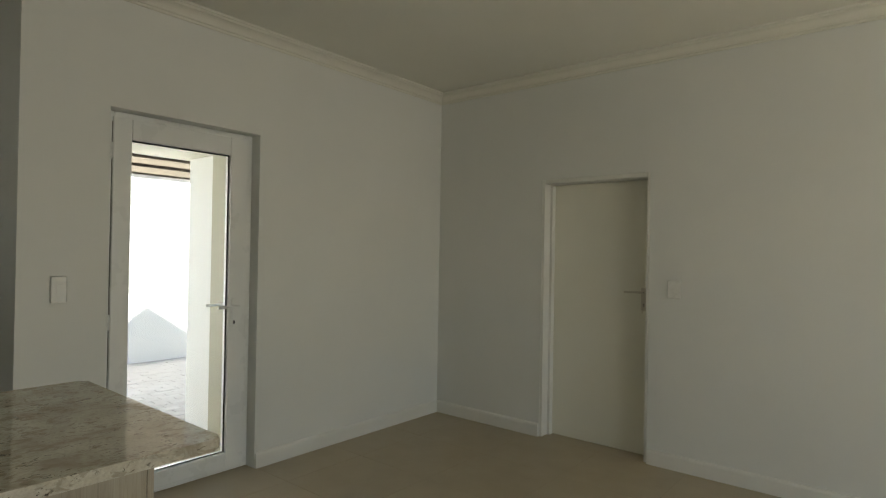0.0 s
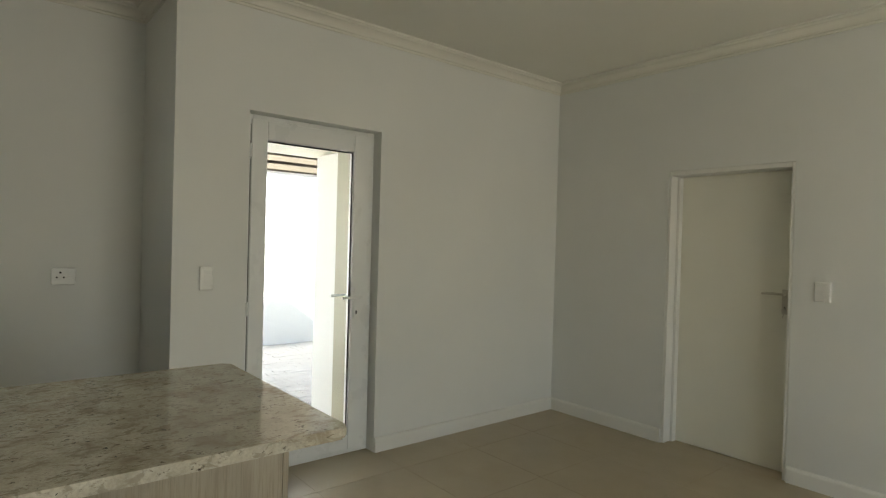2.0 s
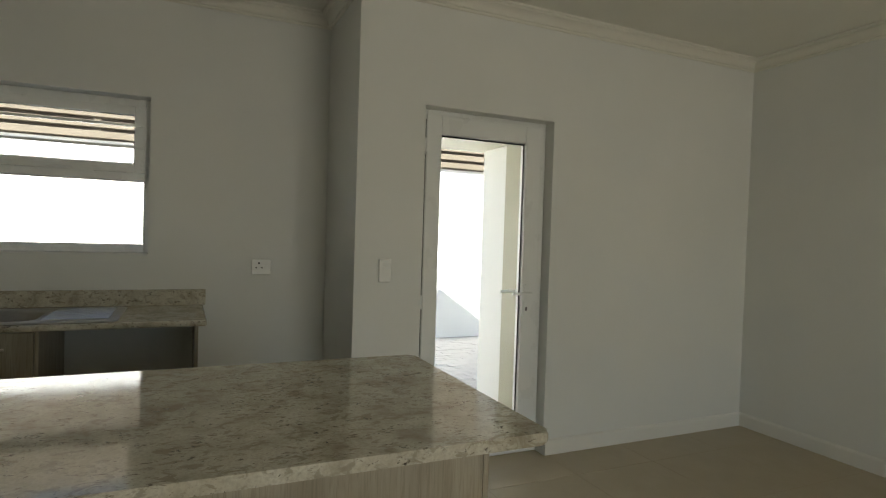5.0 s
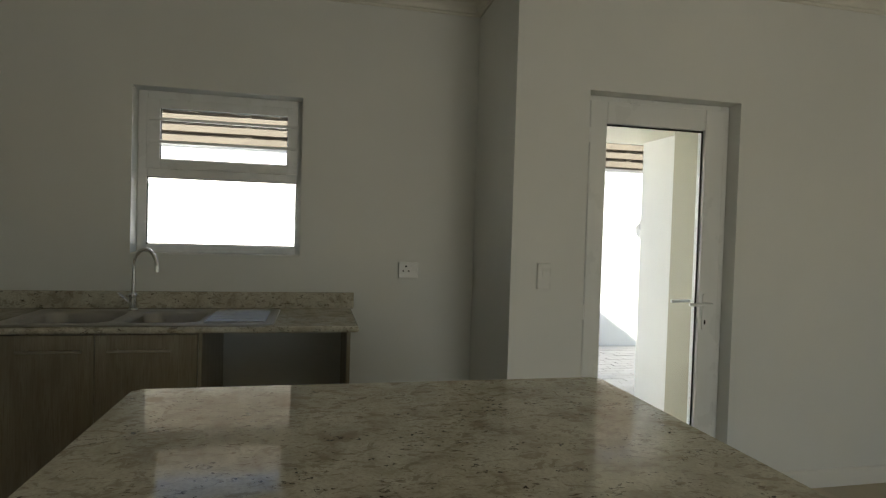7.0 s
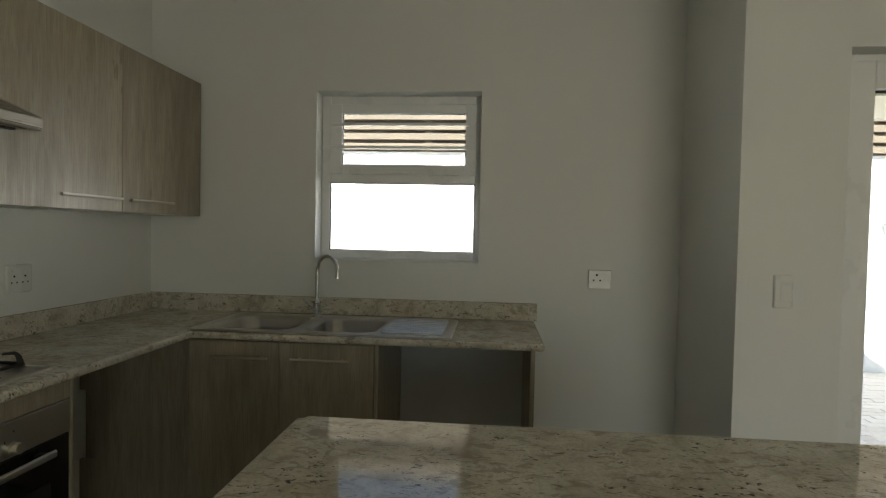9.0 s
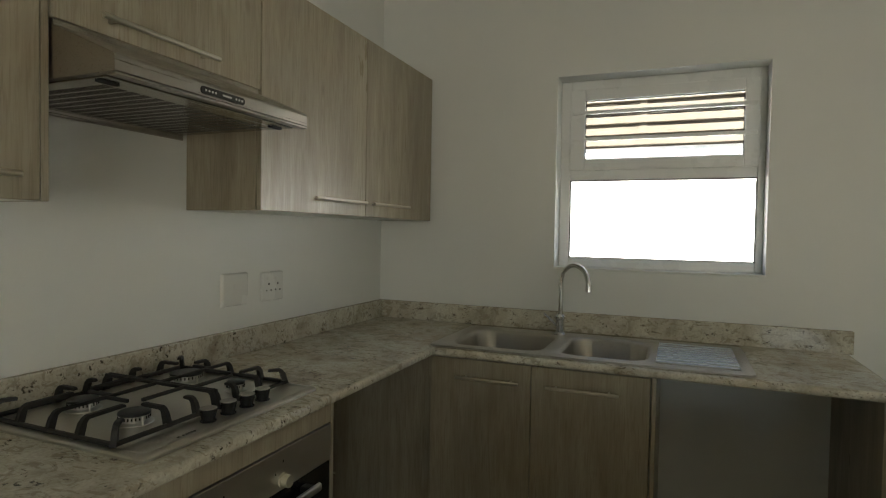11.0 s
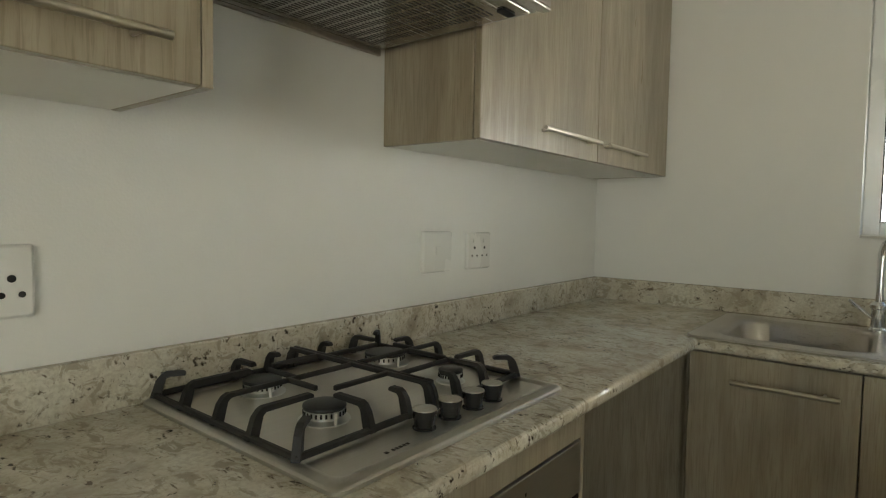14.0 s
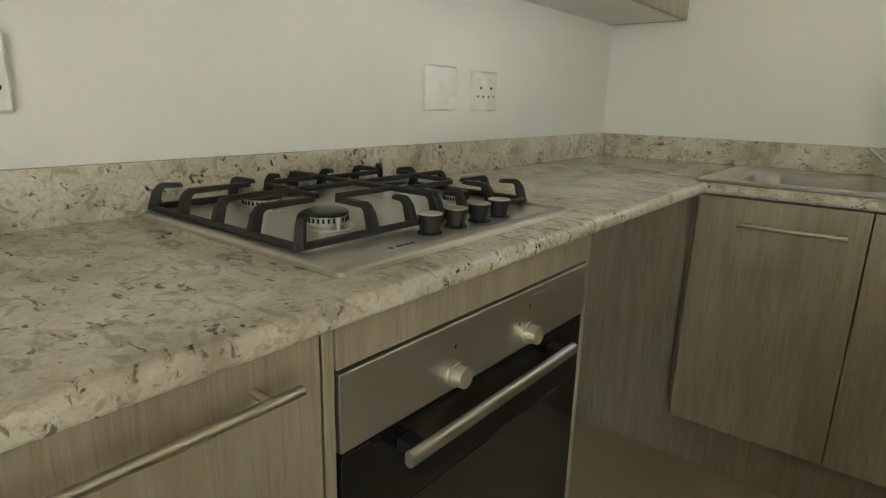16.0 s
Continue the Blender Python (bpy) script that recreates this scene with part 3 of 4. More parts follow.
# ---- east sliding door: unseen, added as an opening for the daylight lamp ----
sd = thing("door_3", (EW + 0.12, 1.65, 0), "assumed wide white sliding glass door, out of view", "door", kind="structure")
part("door_frame", ring(bmesh.new(), EW + 0.03, EW + 0.12, EY0 + 0.001, EY1 - 0.001, 0.001, EZ1 - 0.001, 0.06, 0.06, 0.05, 0.06), UPVC, sd)
part("meeting_stile", B(EW + 0.04, EW + 0.11, 1.6, 1.7, 0.052, EZ1 - 0.062, bevel=0.004), UPVC, sd)
for y0, y1 in ((EY0 + 0.06, 1.6), (1.7, EY1 - 0.06)):
    p = part("pane", B(EW + 0.07, EW + 0.076, y0, y1, 0.05, EZ1 - 0.06), GLASS, sd)
    p.visible_shadow = False


# ---- kitchen cabinets ----
def bar_handle(axis, a, b, fixed, z, out, parent):
    """A thin round bar handle on two posts; fixed: the front's plane, out: how the bar stands off."""
    bm = bmesh.new()
    def P(t, o, zz=z):
        return (t, fixed + o, zz) if axis == "x" else (fixed + o, t, zz)
    tube(bm, [P(a, out), P(b, out)], 0.006, 12)
    lo, hi = min(a, b), max(a, b)
    for t in (lo + 0.035, hi - 0.035):
        cyl(bm, P(t, 0), P(t, out), 0.0045, seg=10)
    return part("handle", bm, NICKEL, parent, "satin nickel bar handle", smooth=True)


FH = -1.687          # fronts of the hob run
FW = -3.648           # fronts of the sink run
# drawer-height base unit beside the oven
u = thing("base_cabinet", (-2.03, -1.98, 0), "oak laminate base cabinet beside the oven", "cabinet", "base cabinets")
part("body", B(-2.281, -1.76, HW + 0.01, FH - 0.02, 0.14, CB - 0.001), WOOD, u)
part("plinth", B(-2.281, -1.76, FH - 0.09, FH - 0.075, 0.0, 0.139), WOOD, u)
d = part("door", B(-2.279, -1.765, FH - 0.018, FH, 0.145, CB - 0.005, bevel=0.0015, segs=1), WOOD, u)
bar_handle("x", -1.93, -2.23, FH, 0.859, 0.032, d)

# oven housing
u = thing("oven_cabinet", (-2.64, -1.98, 0), "oak laminate housing around the built-in oven", "cabinet", "base cabinets")
part("side_panel", B(-2.300, -2.284, HW + 0.01, FH - 0.002, 0.0, CB - 0.001, bevel=0.001, segs=1), WOOD, u)
part("side_panel", B(-2.964, -2.948, HW + 0.01, FH - 0.002, 0.0, CB - 0.001, bevel=0.001, segs=1), WOOD, u)
part("top_rail", B(-2.945, -2.303, FH - 0.018, FH - 0.001, 0.841, CB - 0.006, bevel=0.001, segs=1), WOOD, u)
part("plinth", B(-2.947, -2.301, FH - 0.09, FH - 0.075, 0.0, 0.13), WOOD, u)
part("back_panel", B(-2.947, -2.301, HW + 0.01, HW + 0.02, 0.13, CB - 0.002), WOOD, u)

# corner panel and sink unit
pn = thing("corner_panel", (-3.75, -1.98, 0), "oak laminate panel closing the corner under the counter", "panel")
bm = B(-3.758, -3.74, -2.182, -1.6905, 0.0, CB - 0.001, bevel=0.001, segs=1)
box(bm, -3.758, -3.74, HW + 0.005, -2.1822, 0.62, CB - 0.001)
box(bm, -3.758, -3.74, HW + 0.005, -2.1822, 0.0, 0.29)
part("board", bm, WOOD, pn)
part("opening_back", B(-3.80, -3.784, HW + 0.003, -2.15, 0.25, 0.66), WOOD, pn, "recessed board behind the service opening")
u = thing("sink_cabinet", (-3.95, -1.25, 0), "oak laminate two-door cabinet under the sink", "cabinet", "base cabinets")
part("side_panel", B(-4.27, FW - 0.022, -1.69, -1.674, 0.19, CB - 0.001), WOOD, u)
part("side_panel", B(-4.27, FW - 0.002, -0.838, -0.822, 0.0, CB - 0.001, bevel=0.001, segs=1), WOOD, u)
part("floor_board", B(-4.27, FW - 0.022, -1.683, -0.839, 0.19, 0.206), WOOD, u)
part("plinth", B(-3.758, -3.742, -1.690, -0.839, 0.0, 0.189), WOOD, u)
for y0, y1, h0, h1 in ((-1.676, -1.2665, -1.56, -1.307), (-1.2635, -0.842, -1.205, -0.945)):
    d = part("door", B(FW - 0.018, FW, y0, y1, 0.195, CB - 0.005, bevel=0.0015, segs=1), WOOD, u)
    bar_handle("y", h0, h1, FW, 0.832, 0.03, d)
solid("end_panel", B(-4.285, FW - 0.002, -0.172, -0.154, 0.0, CB - 0.001, bevel=0.001, segs=1), WOOD, "oak laminate end panel holding up the counter", "panel")

# wall cabinets
UF, UZ0, UZ1 = -1.963, 1.456, 2.186


def wall_unit(x0, x1, z0, z1, doors, hz, label, end=False):
    """A hung cabinet with white body, wood sides and doors; doors: left, right, handle from, handle to. end: its x0 side stands flush with the doors."""
    u = thing("wall_cabinet", ((x0 + x1) / 2, -2.12, z0), label, "cabinet", "wall cabinets")
    part("body", B(x0 + 0.0165, x1 - 0.0165, HW + 0.002, UF - 0.021, z0 + 0.001, z1 - 0.001), MELAMINE, u, "white melamine cabinet body")
    part("side_panel", B(x0, x0 + 0.016, HW + 0.002, UF - 0.002 if end else UF - 0.021, z0, z1, bevel=0.001, segs=1), WOOD, u)
    part("side_panel", B(x1 - 0.016, x1, HW + 0.002, UF - 0.021, z0, z1, bevel=0.001, segs=1), WOOD, u)
    for a, b, h0, h1 in doors:
        d = part("door", B(a, b, UF - 0.018, UF, z0 + 0.001, z1 - 0.001, bevel=0.0015, segs=1), WOOD, u)
        bar_handle("x", h0, h1, UF, hz, 0.03, d)


wall_unit(-4.272, -2.963, UZ0, UZ1, ((-3.6035, -2.965, -3.565, -3.215), (-4.270, -3.6065, -3.96, -3.625)), 1.511, "oak laminate double wall cabinet beside the cooker hood")
wall_unit(-2.323, -1.75, UZ0 - 0.009, UZ1, ((-2.304, -1.752, -2.25, -1.90),), 1.496, "oak laminate wall cabinet with a bar handle", True)
wall_unit(-2.961, -2.325, 1.824, UZ1, ((-2.959, -2.327, -2.76, -2.42),), 1.858, "short oak laminate wall cabinet above the cooker hood")

# ---- cooker hood ----
hood = thing("cooker_hood", (-2.67, -2.03, 1.69), "stainless steel visor cooker hood with perforated filter", "hood")
HX0, HX1 = -2.944, -2.327
bm = prism(bmesh.new(), [(HW + 0.003, 1.699), (HW + 0.003, 1.822), (UF + 0.004, 1.822), (UF + 0.007, 1.808), (-1.785, 1.736), (-1.780, 1.729), (-1.780, 1.701), (-1.785, 1.699)], "x", HX0, HX1)
part("housing", bm, HOODM, hood)
part("lip", B(HX0, HX1, -1.80, -1.7785, 1.693, 1.6985, bevel=0.002), HOODM, hood)
FY0, FY1 = -2.255, -1.85
part("filter_panel", B(HX0 + 0.014, HX1 - 0.014, FY0, FY1 + 0.03, 1.694, 1.6985, bevel=0.002), FILTERM, hood)
part("rear_trim", B(HX0 + 0.004, HX1 - 0.004, HW + 0.004, FY0 - 0.002, 1.680, 1.6985, bevel=0.002), HOODM, hood)
# the filter's rows of slots, joined
bm = bmesh.new()
for i in range(16):
    for j in range(34):
        x = HX0 + 0.05 + i * 0.0325
        y = FY0 + 0.022 + j * 0.0104
        box(bm, x, x + 0.0235, y, y + 0.0034, 1.6934, 1.6939)
slots = part("slot_pattern", bm, SLOT, hood, "rows of small slots in the grease filter")
tagged(slots, kind="stuff")
for x in (-2.37, -2.895):
    part("latch", prism(bmesh.new(), rounded(x - 0.024, x + 0.024, -1.866, -1.846, 0.008), "z", 1.6905, 1.6939), GASKET, hood, "dark plastic latch", smooth=True)
ctrl = part("control_strip", prism(bmesh.new(), rounded(-2.683, -2.541, 1.706, 1.723, 0.008), "y", -1.780, -1.7775), GASKET, hood, "black control strip with small buttons", smooth=True)
for x in (-2.555, -2.565, -2.575, -2.585, -2.652, -2.662, -2.672):
    part("button", cyl(bmesh.new(), (x, -1.7775, 1.7145), (x, -1.7762, 1.7145), 0.0026, seg=10), ZINC, ctrl)
part("badge", B(-2.637, -2.607, -1.7775, -1.7769, 1.7125, 1.7165), ZINC, ctrl)

# ---- granite counters ----
def slab(xs, ys, keep, z0, z1, front, r=0.012):
    """A slab from a grid of cells, with its front edges rounded top and bottom."""
    bm = bmesh.new()
    vs = {}
    for i in range(len(xs) - 1):
        for j in range(len(ys) - 1):
            if keep((xs[i] + xs[i + 1]) / 2, (ys[j] + ys[j + 1]) / 2):
                f = []
                for a, b in ((i, j), (i + 1, j), (i + 1, j + 1), (i, j + 1)):
                    if (a, b) not in vs:
                        vs[a, b] = bm.verts.new((xs[a], ys[b], z1))
                    f.append(vs[a, b])
                bm.faces.new(f)
    ext = bmesh.ops.extrude_face_region(bm, geom=bm.faces[:])
    bmesh.ops.translate(bm, verts=[g for g in ext["geom"] if isinstance(g, bmesh.types.BMVert)], vec=(0, 0, z0 - z1))
    es = [e for e in bm.edges if front(*e.verts) and len(e.link_faces) == 2 and e.calc_face_angle(0) > 0.5]
    bmesh.ops.bevel(bm, geom=es, offset=r, segments=4, profile=0.5, affect="EDGES")
    return bm


CFX, CFY, CEY = -3.630, -1.655, -0.115     # counter fronts and end
CLX = -1.74
SX0, SX1, SY0, SY1 = -4.18, -3.69, -1.67, -0.54   # cut-out for the sink
xs = [WW + 0.001, SX0, SX1, CFX, CLX]
ys = [HW + 0.001, SY0, CFY, SY1, CEY]


def keep(x, y):
    hole = SX0 < x < SX1 and SY0 < y < SY1
    return not hole and (x < CFX or y < CFY)


def front(a, b):
    def on(v):
        return (abs(v.co.x - CFX) < 1e-4 and v.co.y > CFY - 1e-4) or (abs(v.co.y - CFY) < 1e-4 and v.co.x > CFX - 1e-4) or abs(v.co.y - CEY) < 1e-4
    return on(a) and on(b)


counter = thing("kitchen_counter", (-3.6, -1.7, CB), "polished cream speckled granite counter in an L", "countertop")
part("slab", slab(xs, ys, keep, CB, CT, front), GRANITE, counter, smooth=True)
part("backsplash", B(WW + 0.001, WW + 0.024, HW + 0.025, CEY + 0.012, CT - 0.002, 1.027, bevel=0.003), GRANITE, counter)
part("backsplash", B(WW + 0.001, CLX, HW + 0.001, HW + 0.024, CT - 0.002, 1.027, bevel=0.003), GRANITE, counter)

# ---- sink ----
sink = thing("kitchen_sink", (-3.93, -1.1, CT), "stainless steel double bowl sink with ribbed drainer", "sink")
RX0, RX1, RY0, RY1 = -4.205, -3.665, -1.695, -0.515


def bowl(bm, x0, x1, y0, y1, depth, r):
    """Inside faces of a pressed bowl, from rim to floor."""
    n = 6
    levels = [(0.0, 0.0), (0.008, -0.004), (0.014, -0.014), (0.022, -depth * 0.75), (0.034, -depth * 0.93), (0.06, -depth)]
    rings = []
    for ins, dz in levels:
        o = rounded(x0 + ins, x1 - ins, y0 + ins, y1 - ins, max(r - ins * 0.4, 0.02), n)
        rings.append([bm.verts.new((p[0], p[1], CT + 0.006 + dz)) for p in o])
    for a, b in zip(rings, rings[1:]):
        for k in range(len(a)):
            bm.faces.new((a[k], b[k], b[(k + 1) % len(a)], a[(k + 1) % len(a)]))
    bm.faces.new(rings[-1])
    return rings[0]


bm = bmesh.new()
rim = [bm.verts.new((x, y, CT + 0.006)) for x, y in rounded(RX0, RX1, RY0, RY1, 0.03, 6)]
low = [bm.verts.new((x, y, CT + 0.0008)) for x, y in rounded(RX0 - 0.004, RX1 + 0.004, RY0 - 0.004, RY1 + 0.004, 0.033, 6)]
for k in range(len(rim)):
    bm.faces.new((rim[k], rim[(k + 1) % len(rim)], low[(k + 1) % len(rim)], low[k]))
b1 = bowl(bm, -4.13, -3.72, -1.635, -1.245, 0.15, 0.08)
b2 = bowl(bm, -4.13, -3.72, -1.195, -0.855, 0.15, 0.08)
edges = []
for loop in (rim, b1, b2):
    for k in range(len(loop)):
        e = bm.edges.get((loop[k], loop[(k + 1) % len(loop)]))
        edges.append(e)
bmesh.ops.triangle_fill(bm, use_beauty=True, use_dissolve=False, edges=edges)
part("basin", bm, SINKM, sink, smooth=True)
for k in range(9):
    x = -4.12 + k * 0.0475
    part("drainer_rib", prism(bmesh.new(), [(x + u, CT + 0.0062 + h) for u, h in ((0.0165, 0.0), (0.0145, 0.005), (0.0125, 0.0064), (0.006, 0.007), (-0.006, 0.007), (-0.0125, 0.0064), (-0.0145, 0.005), (-0.0165, 0.0))], "y", -0.83, -0.555), RIBM, sink, smooth=True)
for y in (-1.44, -1.025):
    w = part("waste", lathe(bmesh.new(), -3.92, y, [(0.04, CT - 0.143), (0.04, CT - 0.139), (0.032, CT - 0.139), (0.03, CT - 0.142)], 24), CHROME, sink, smooth=True)

tap = thing("kitchen_tap", (-4.138, -1.252, CT + 0.006), "chrome swan-neck mixer tap behind the sink", "tap")
TX, TY = -4.138, -1.252
part("tap_body", lathe(bmesh.new(), TX, TY, [(0.028, CT + 0.006), (0.028, CT + 0.012), (0.02, CT + 0.02), (0.019, CT + 0.075), (0.024, CT + 0.08), (0.024, CT + 0.09), (0.013, CT + 0.10)]), CHROME, tap, smooth=True)
dirn = Vector((0.6, 0.8, 0)).normalized()
pts = [(TX, TY, CT + 0.09), (TX, TY, 1.12), (TX, TY, 1.178)]
for k in range(1, 13):
    a = math.pi * 0.93 * k / 12
    q = Vector((TX, TY, 1.178)) + dirn * 0.085 * (1 - math.cos(a)) + Vector((0, 0, 0.085 * math.sin(a)))
    pts.append(q)
pts.append(pts[-1] + Vector((0, 0, -0.02)) + dirn * 0.003)
part("spout", tube(bmesh.new(), pts, 0.0105, 14), CHROME, tap, smooth=True)
e = pts[-1]
part("aerator", cyl(bmesh.new(), e + Vector((0, 0, 0.006)), e + Vector((0, 0, -0.024)), 0.0135), CHROME, tap, smooth=True)
lv = B(-0.009, 0.009, -0.085, 0.0, -0.004, 0.004, bevel=0.003)
bmesh.ops.transform(lv, matrix=Matrix.Translation((TX, TY - 0.014, CT + 0.045)) @ Euler((radians(-38), 0, radians(-15))).to_matrix().to_4x4(), verts=lv.verts[:])
part("lever", lv, CHROME, tap, smooth=True)

# ---- gas hob ----
hob = thing("gas_hob", (-2.645, -1.98, CT), "stainless steel four-burner gas hob with cast-iron grates", "hob")
X0, X1, Y0, Y1 = -2.924, -2.336, -2.238, -1.716
bm = bmesh.new()
rings = []
for ins, z in ((0.0, CT + 0.0006), (0.0, CT + 0.006), (0.003, CT + 0.0095), (0.016, CT + 0.0125), (0.021, CT + 0.0115), (0.027, CT + 0.0085)):
    rings.append([bm.verts.new((p[0], p[1], z)) for p in rounded(X0 + ins, X1 - ins, Y0 + ins, Y1 - ins, 0.018, 5)])
for a, b in zip(rings, rings[1:]):
    for k in range(len(a)):
        bm.faces.new((a[k], a[(k + 1) % len(a)], b[(k + 1) % len(a)], b[k]))
bm.faces.new(rings[-1])
part("plate", bm, STEEL, hob, "brushed steel hob plate", smooth=True)
PZ = CT + 0.0085
BURNERS = ((-2.490, -1.925, 0.034), (-2.506, -2.122, 0.034), (-2.815, -2.108, 0.044), (-2.797, -1.905, 0.024))
for bx, by, r in BURNERS:
    bn = part("burner", lathe(bmesh.new(), bx, by, [(r * 1.25, PZ), (r * 1.25, PZ + 0.002), (r * 0.8, PZ + 0.004), (r * 0.8, PZ + 0.008), (r * 0.98, PZ + 0.009), (r * 0.98, PZ + 0.019), (r * 0.7, PZ + 0.02)]), ALU, hob, "aluminium burner ring", smooth=True)
    part("burner_cap", lathe(bmesh.new(), bx, by, [(r * 1.02, PZ + 0.02), (r * 1.05, PZ + 0.0225), (r * 1.02, PZ + 0.026), (r * 0.85, PZ + 0.028), (0.002, PZ + 0.0285)]), CAP, bn, "black enamel burner cap", smooth=True)
    bm = bmesh.new()
    for k in range(26):
        a = k * math.tau / 26
        q = Vector((bx + r * 0.985 * math.cos(a), by + r * 0.985 * math.sin(a), PZ + 0.0095))
        box(bm, q.x - 0.0012, q.x + 0.0012, q.y - 0.0012, q.y + 0.0012, q.z + 0.001, q.z + 0.008)
    part("flame_ports", bm, DARK, bn)
    part("ignition_pin", cyl(bmesh.new(), (bx + 0.01, by + r * 1.15, PZ), (bx + 0.01, by + r * 1.15, PZ + 0.02), 0.0028, seg=8), PLASTIC, bn)
for kx in (-2.567, -2.632, -2.697, -2.756):
    ky = -1.777
    kn = part("knob", lathe(bmesh.new(), kx, ky, [(0.019, PZ), (0.019, PZ + 0.002), (0.0155, PZ + 0.004), (0.0200, PZ + 0.028), (0.0200, PZ + 0.030), (0.002, PZ + 0.0305)]), KNOB, hob, "dark knob with steel cap", smooth=True)
    part("knob_cap", lathe(bmesh.new(), kx, ky, [(0.0198, PZ + 0.0302), (0.0194, PZ + 0.0318), (0.002, PZ + 0.0321)], 24), KNOBCAP, kn, smooth=True)
bm = bmesh.new()
for k in range(5):
    box(bm, -2.475 - k * 0.0075, -2.4705 - k * 0.0075, -1.757, -1.751, PZ + 0.0002, PZ + 0.0008)
box(bm, -2.462, -2.456, -1.757, -1.751, PZ + 0.0002, PZ + 0.0008)
part("badge", bm, SLOT, hob, "small dark printed mark")


def finger(bm, x, y, dx, dy, reach, w=0.0052):
    """One cast arm: it rises from the low frame, leans in, bends, and points to the burner."""
    d = Vector((dx, dy, 0)).normalized()
    s = Vector((-d.y, d.x, 0)) * w
    prof = [(-0.006, 0.005), (0.004, 0.036), (0.012, 0.046), (0.020, 0.050), (reach - 0.004, 0.050), (reach, 0.047), (reach, 0.0425), (0.024, 0.041), (0.019, 0.036), (0.011, 0.005)]
    rings = []
    for k in (1.0, -1.0):
        rings.append([bm.verts.new(Vector((x, y, PZ)) + d * p + Vector((0, 0, z)) + s * k * (1.25 - 5 * z)) for p, z in prof])
    a, b = rings
    n = len(prof)
    for i in range(n):
        bm.faces.new((a[i], a[(i + 1) % n], b[(i + 1) % n], b[i]))
    bm.faces.new(a)
    bm.faces.new(b[::-1])


def rod(bm, x0, x1, y0, y1):
    """A raised cast bar at pan height."""
    box(bm, x0, x1, y0, y1, PZ + 0.0415, PZ + 0.0502, 0.0016, 1)


def grate(x0, x1, y0, y1, burners, outer):
    """A low frame with raised arms and a raised bar along the hob's middle; outer is the x of its outside edge."""
    bm = bmesh.new()
    sgn = 1 if outer == x0 else -1
    ex = outer + sgn * 0.0045
    inner = (x1 if outer == x0 else x0) - sgn * 0.0038
    ym = (y0 + y1) / 2
    for a in ((x0, x1, y0, y0 + 0.009), (x0, x1, y1 - 0.009, y1), (outer, outer + sgn * 0.009, y0 + 0.009, y1 - 0.009)):
        box(bm, *a, PZ + 0.004, PZ + 0.014, 0.002, 1)
    # half of the raised middle bar, bent down at both ends
    rod(bm, inner - 0.0037, inner + 0.0037, y0 + 0.014, y1 - 0.014)
    finger(bm, inner, y0 + 0.0045, 0, 1, 0.03, 0.0036)
    finger(bm, inner, y1 - 0.0045, 0, -1, 0.03, 0.0036)
    # the cross bar from the outside edge to the middle
    finger(bm, ex, ym, sgn, 0, 0.03, 0.0048)
    a, b = sorted((outer + sgn * 0.022, inner - sgn * 0.0038))
    rod(bm, a, b, ym - 0.004, ym + 0.004)
    for bx, by, r in burners:
        back = by < ym
        edge, away = (y0 + 0.0045, 1) if back else (y1 - 0.0045, -1)
        finger(bm, ex, by, sgn, 0, abs(bx - ex) - r * 0.75)
        finger(bm, bx, edge, 0, away, max(0.045, abs(by - edge) - r * 0.8))
        finger(bm, (bx + inner) / 2 + sgn * 0.012, edge, 0, away, 0.042)
        finger(bm, ex, edge, sgn * 0.8, away * 0.6, 0.052)
        # short bars over the cross bar and the middle bar, pointing at the burner
        a, b = sorted((ym, by - away * -0.6 * r))
        rod(bm, bx - 0.004, bx + 0.004, a, b)
        a, b = sorted((inner, bx + sgn * 0.6 * r))
        rod(bm, a, b, by - 0.004, by + 0.004)
    for x in (x0 + 0.006, x1 - 0.006):
        for y in (y0 + 0.006, y1 - 0.006):
            cyl(bm, (x, y, PZ + 0.0002), (x, y, PZ + 0.005), 0.004, seg=8)
    return bm


GYA, GYB, GXM = -2.226, -1.812, -2.640
part("grate", grate(GXM + 0.0015, X1 - 0.013, GYA, GYB, BURNERS[:2], X1 - 0.013), IRON, hob, "black cast-iron pan grate")
part("grate", grate(X0 + 0.013, GXM - 0.0015, GYA, GYB, BURNERS[2:], X0 + 0.013), IRON, hob, "black cast-iron pan grate")

# ---- oven ----
oven = thing("built_in_oven", (-2.64, -1.95, 0.13), "built-in oven with steel panel and black glass door", "oven")
OX0, OX1 = -2.944, -2.304
part("casing", B(OX0 + 0.01, OX1 - 0.01, HW + 0.06, FH - 0.02, 0.14, 0.83), DARK, oven)
panel = part("control_panel", B(OX0, OX1, FH - 0.019, FH + 0.002, 0.733, 0.837, bevel=0.002), STEEL, oven, "brushed steel control panel")
for kx in (-2.52, -2.727):
    bm = bmesh.new()
    cyl(bm, (kx, FH + 0.002, 0.757), (kx, FH + 0.007, 0.757), 0.0195, seg=28)
    cyl(bm, (kx, FH + 0.007, 0.757), (kx, FH + 0.024, 0.757), 0.0165, 0.0155, seg=28)
    part("knob", bm, OVENKNOB, panel, "pale metal oven knob", smooth=True)
for mx, mz in ((-2.52, 0.800), (-2.727, 0.806), (-2.697, 0.782)):
    part("mark", B(mx - 0.002, mx + 0.002, FH + 0.002, FH + 0.0026, mz - 0.003, mz + 0.003), DARK, panel)
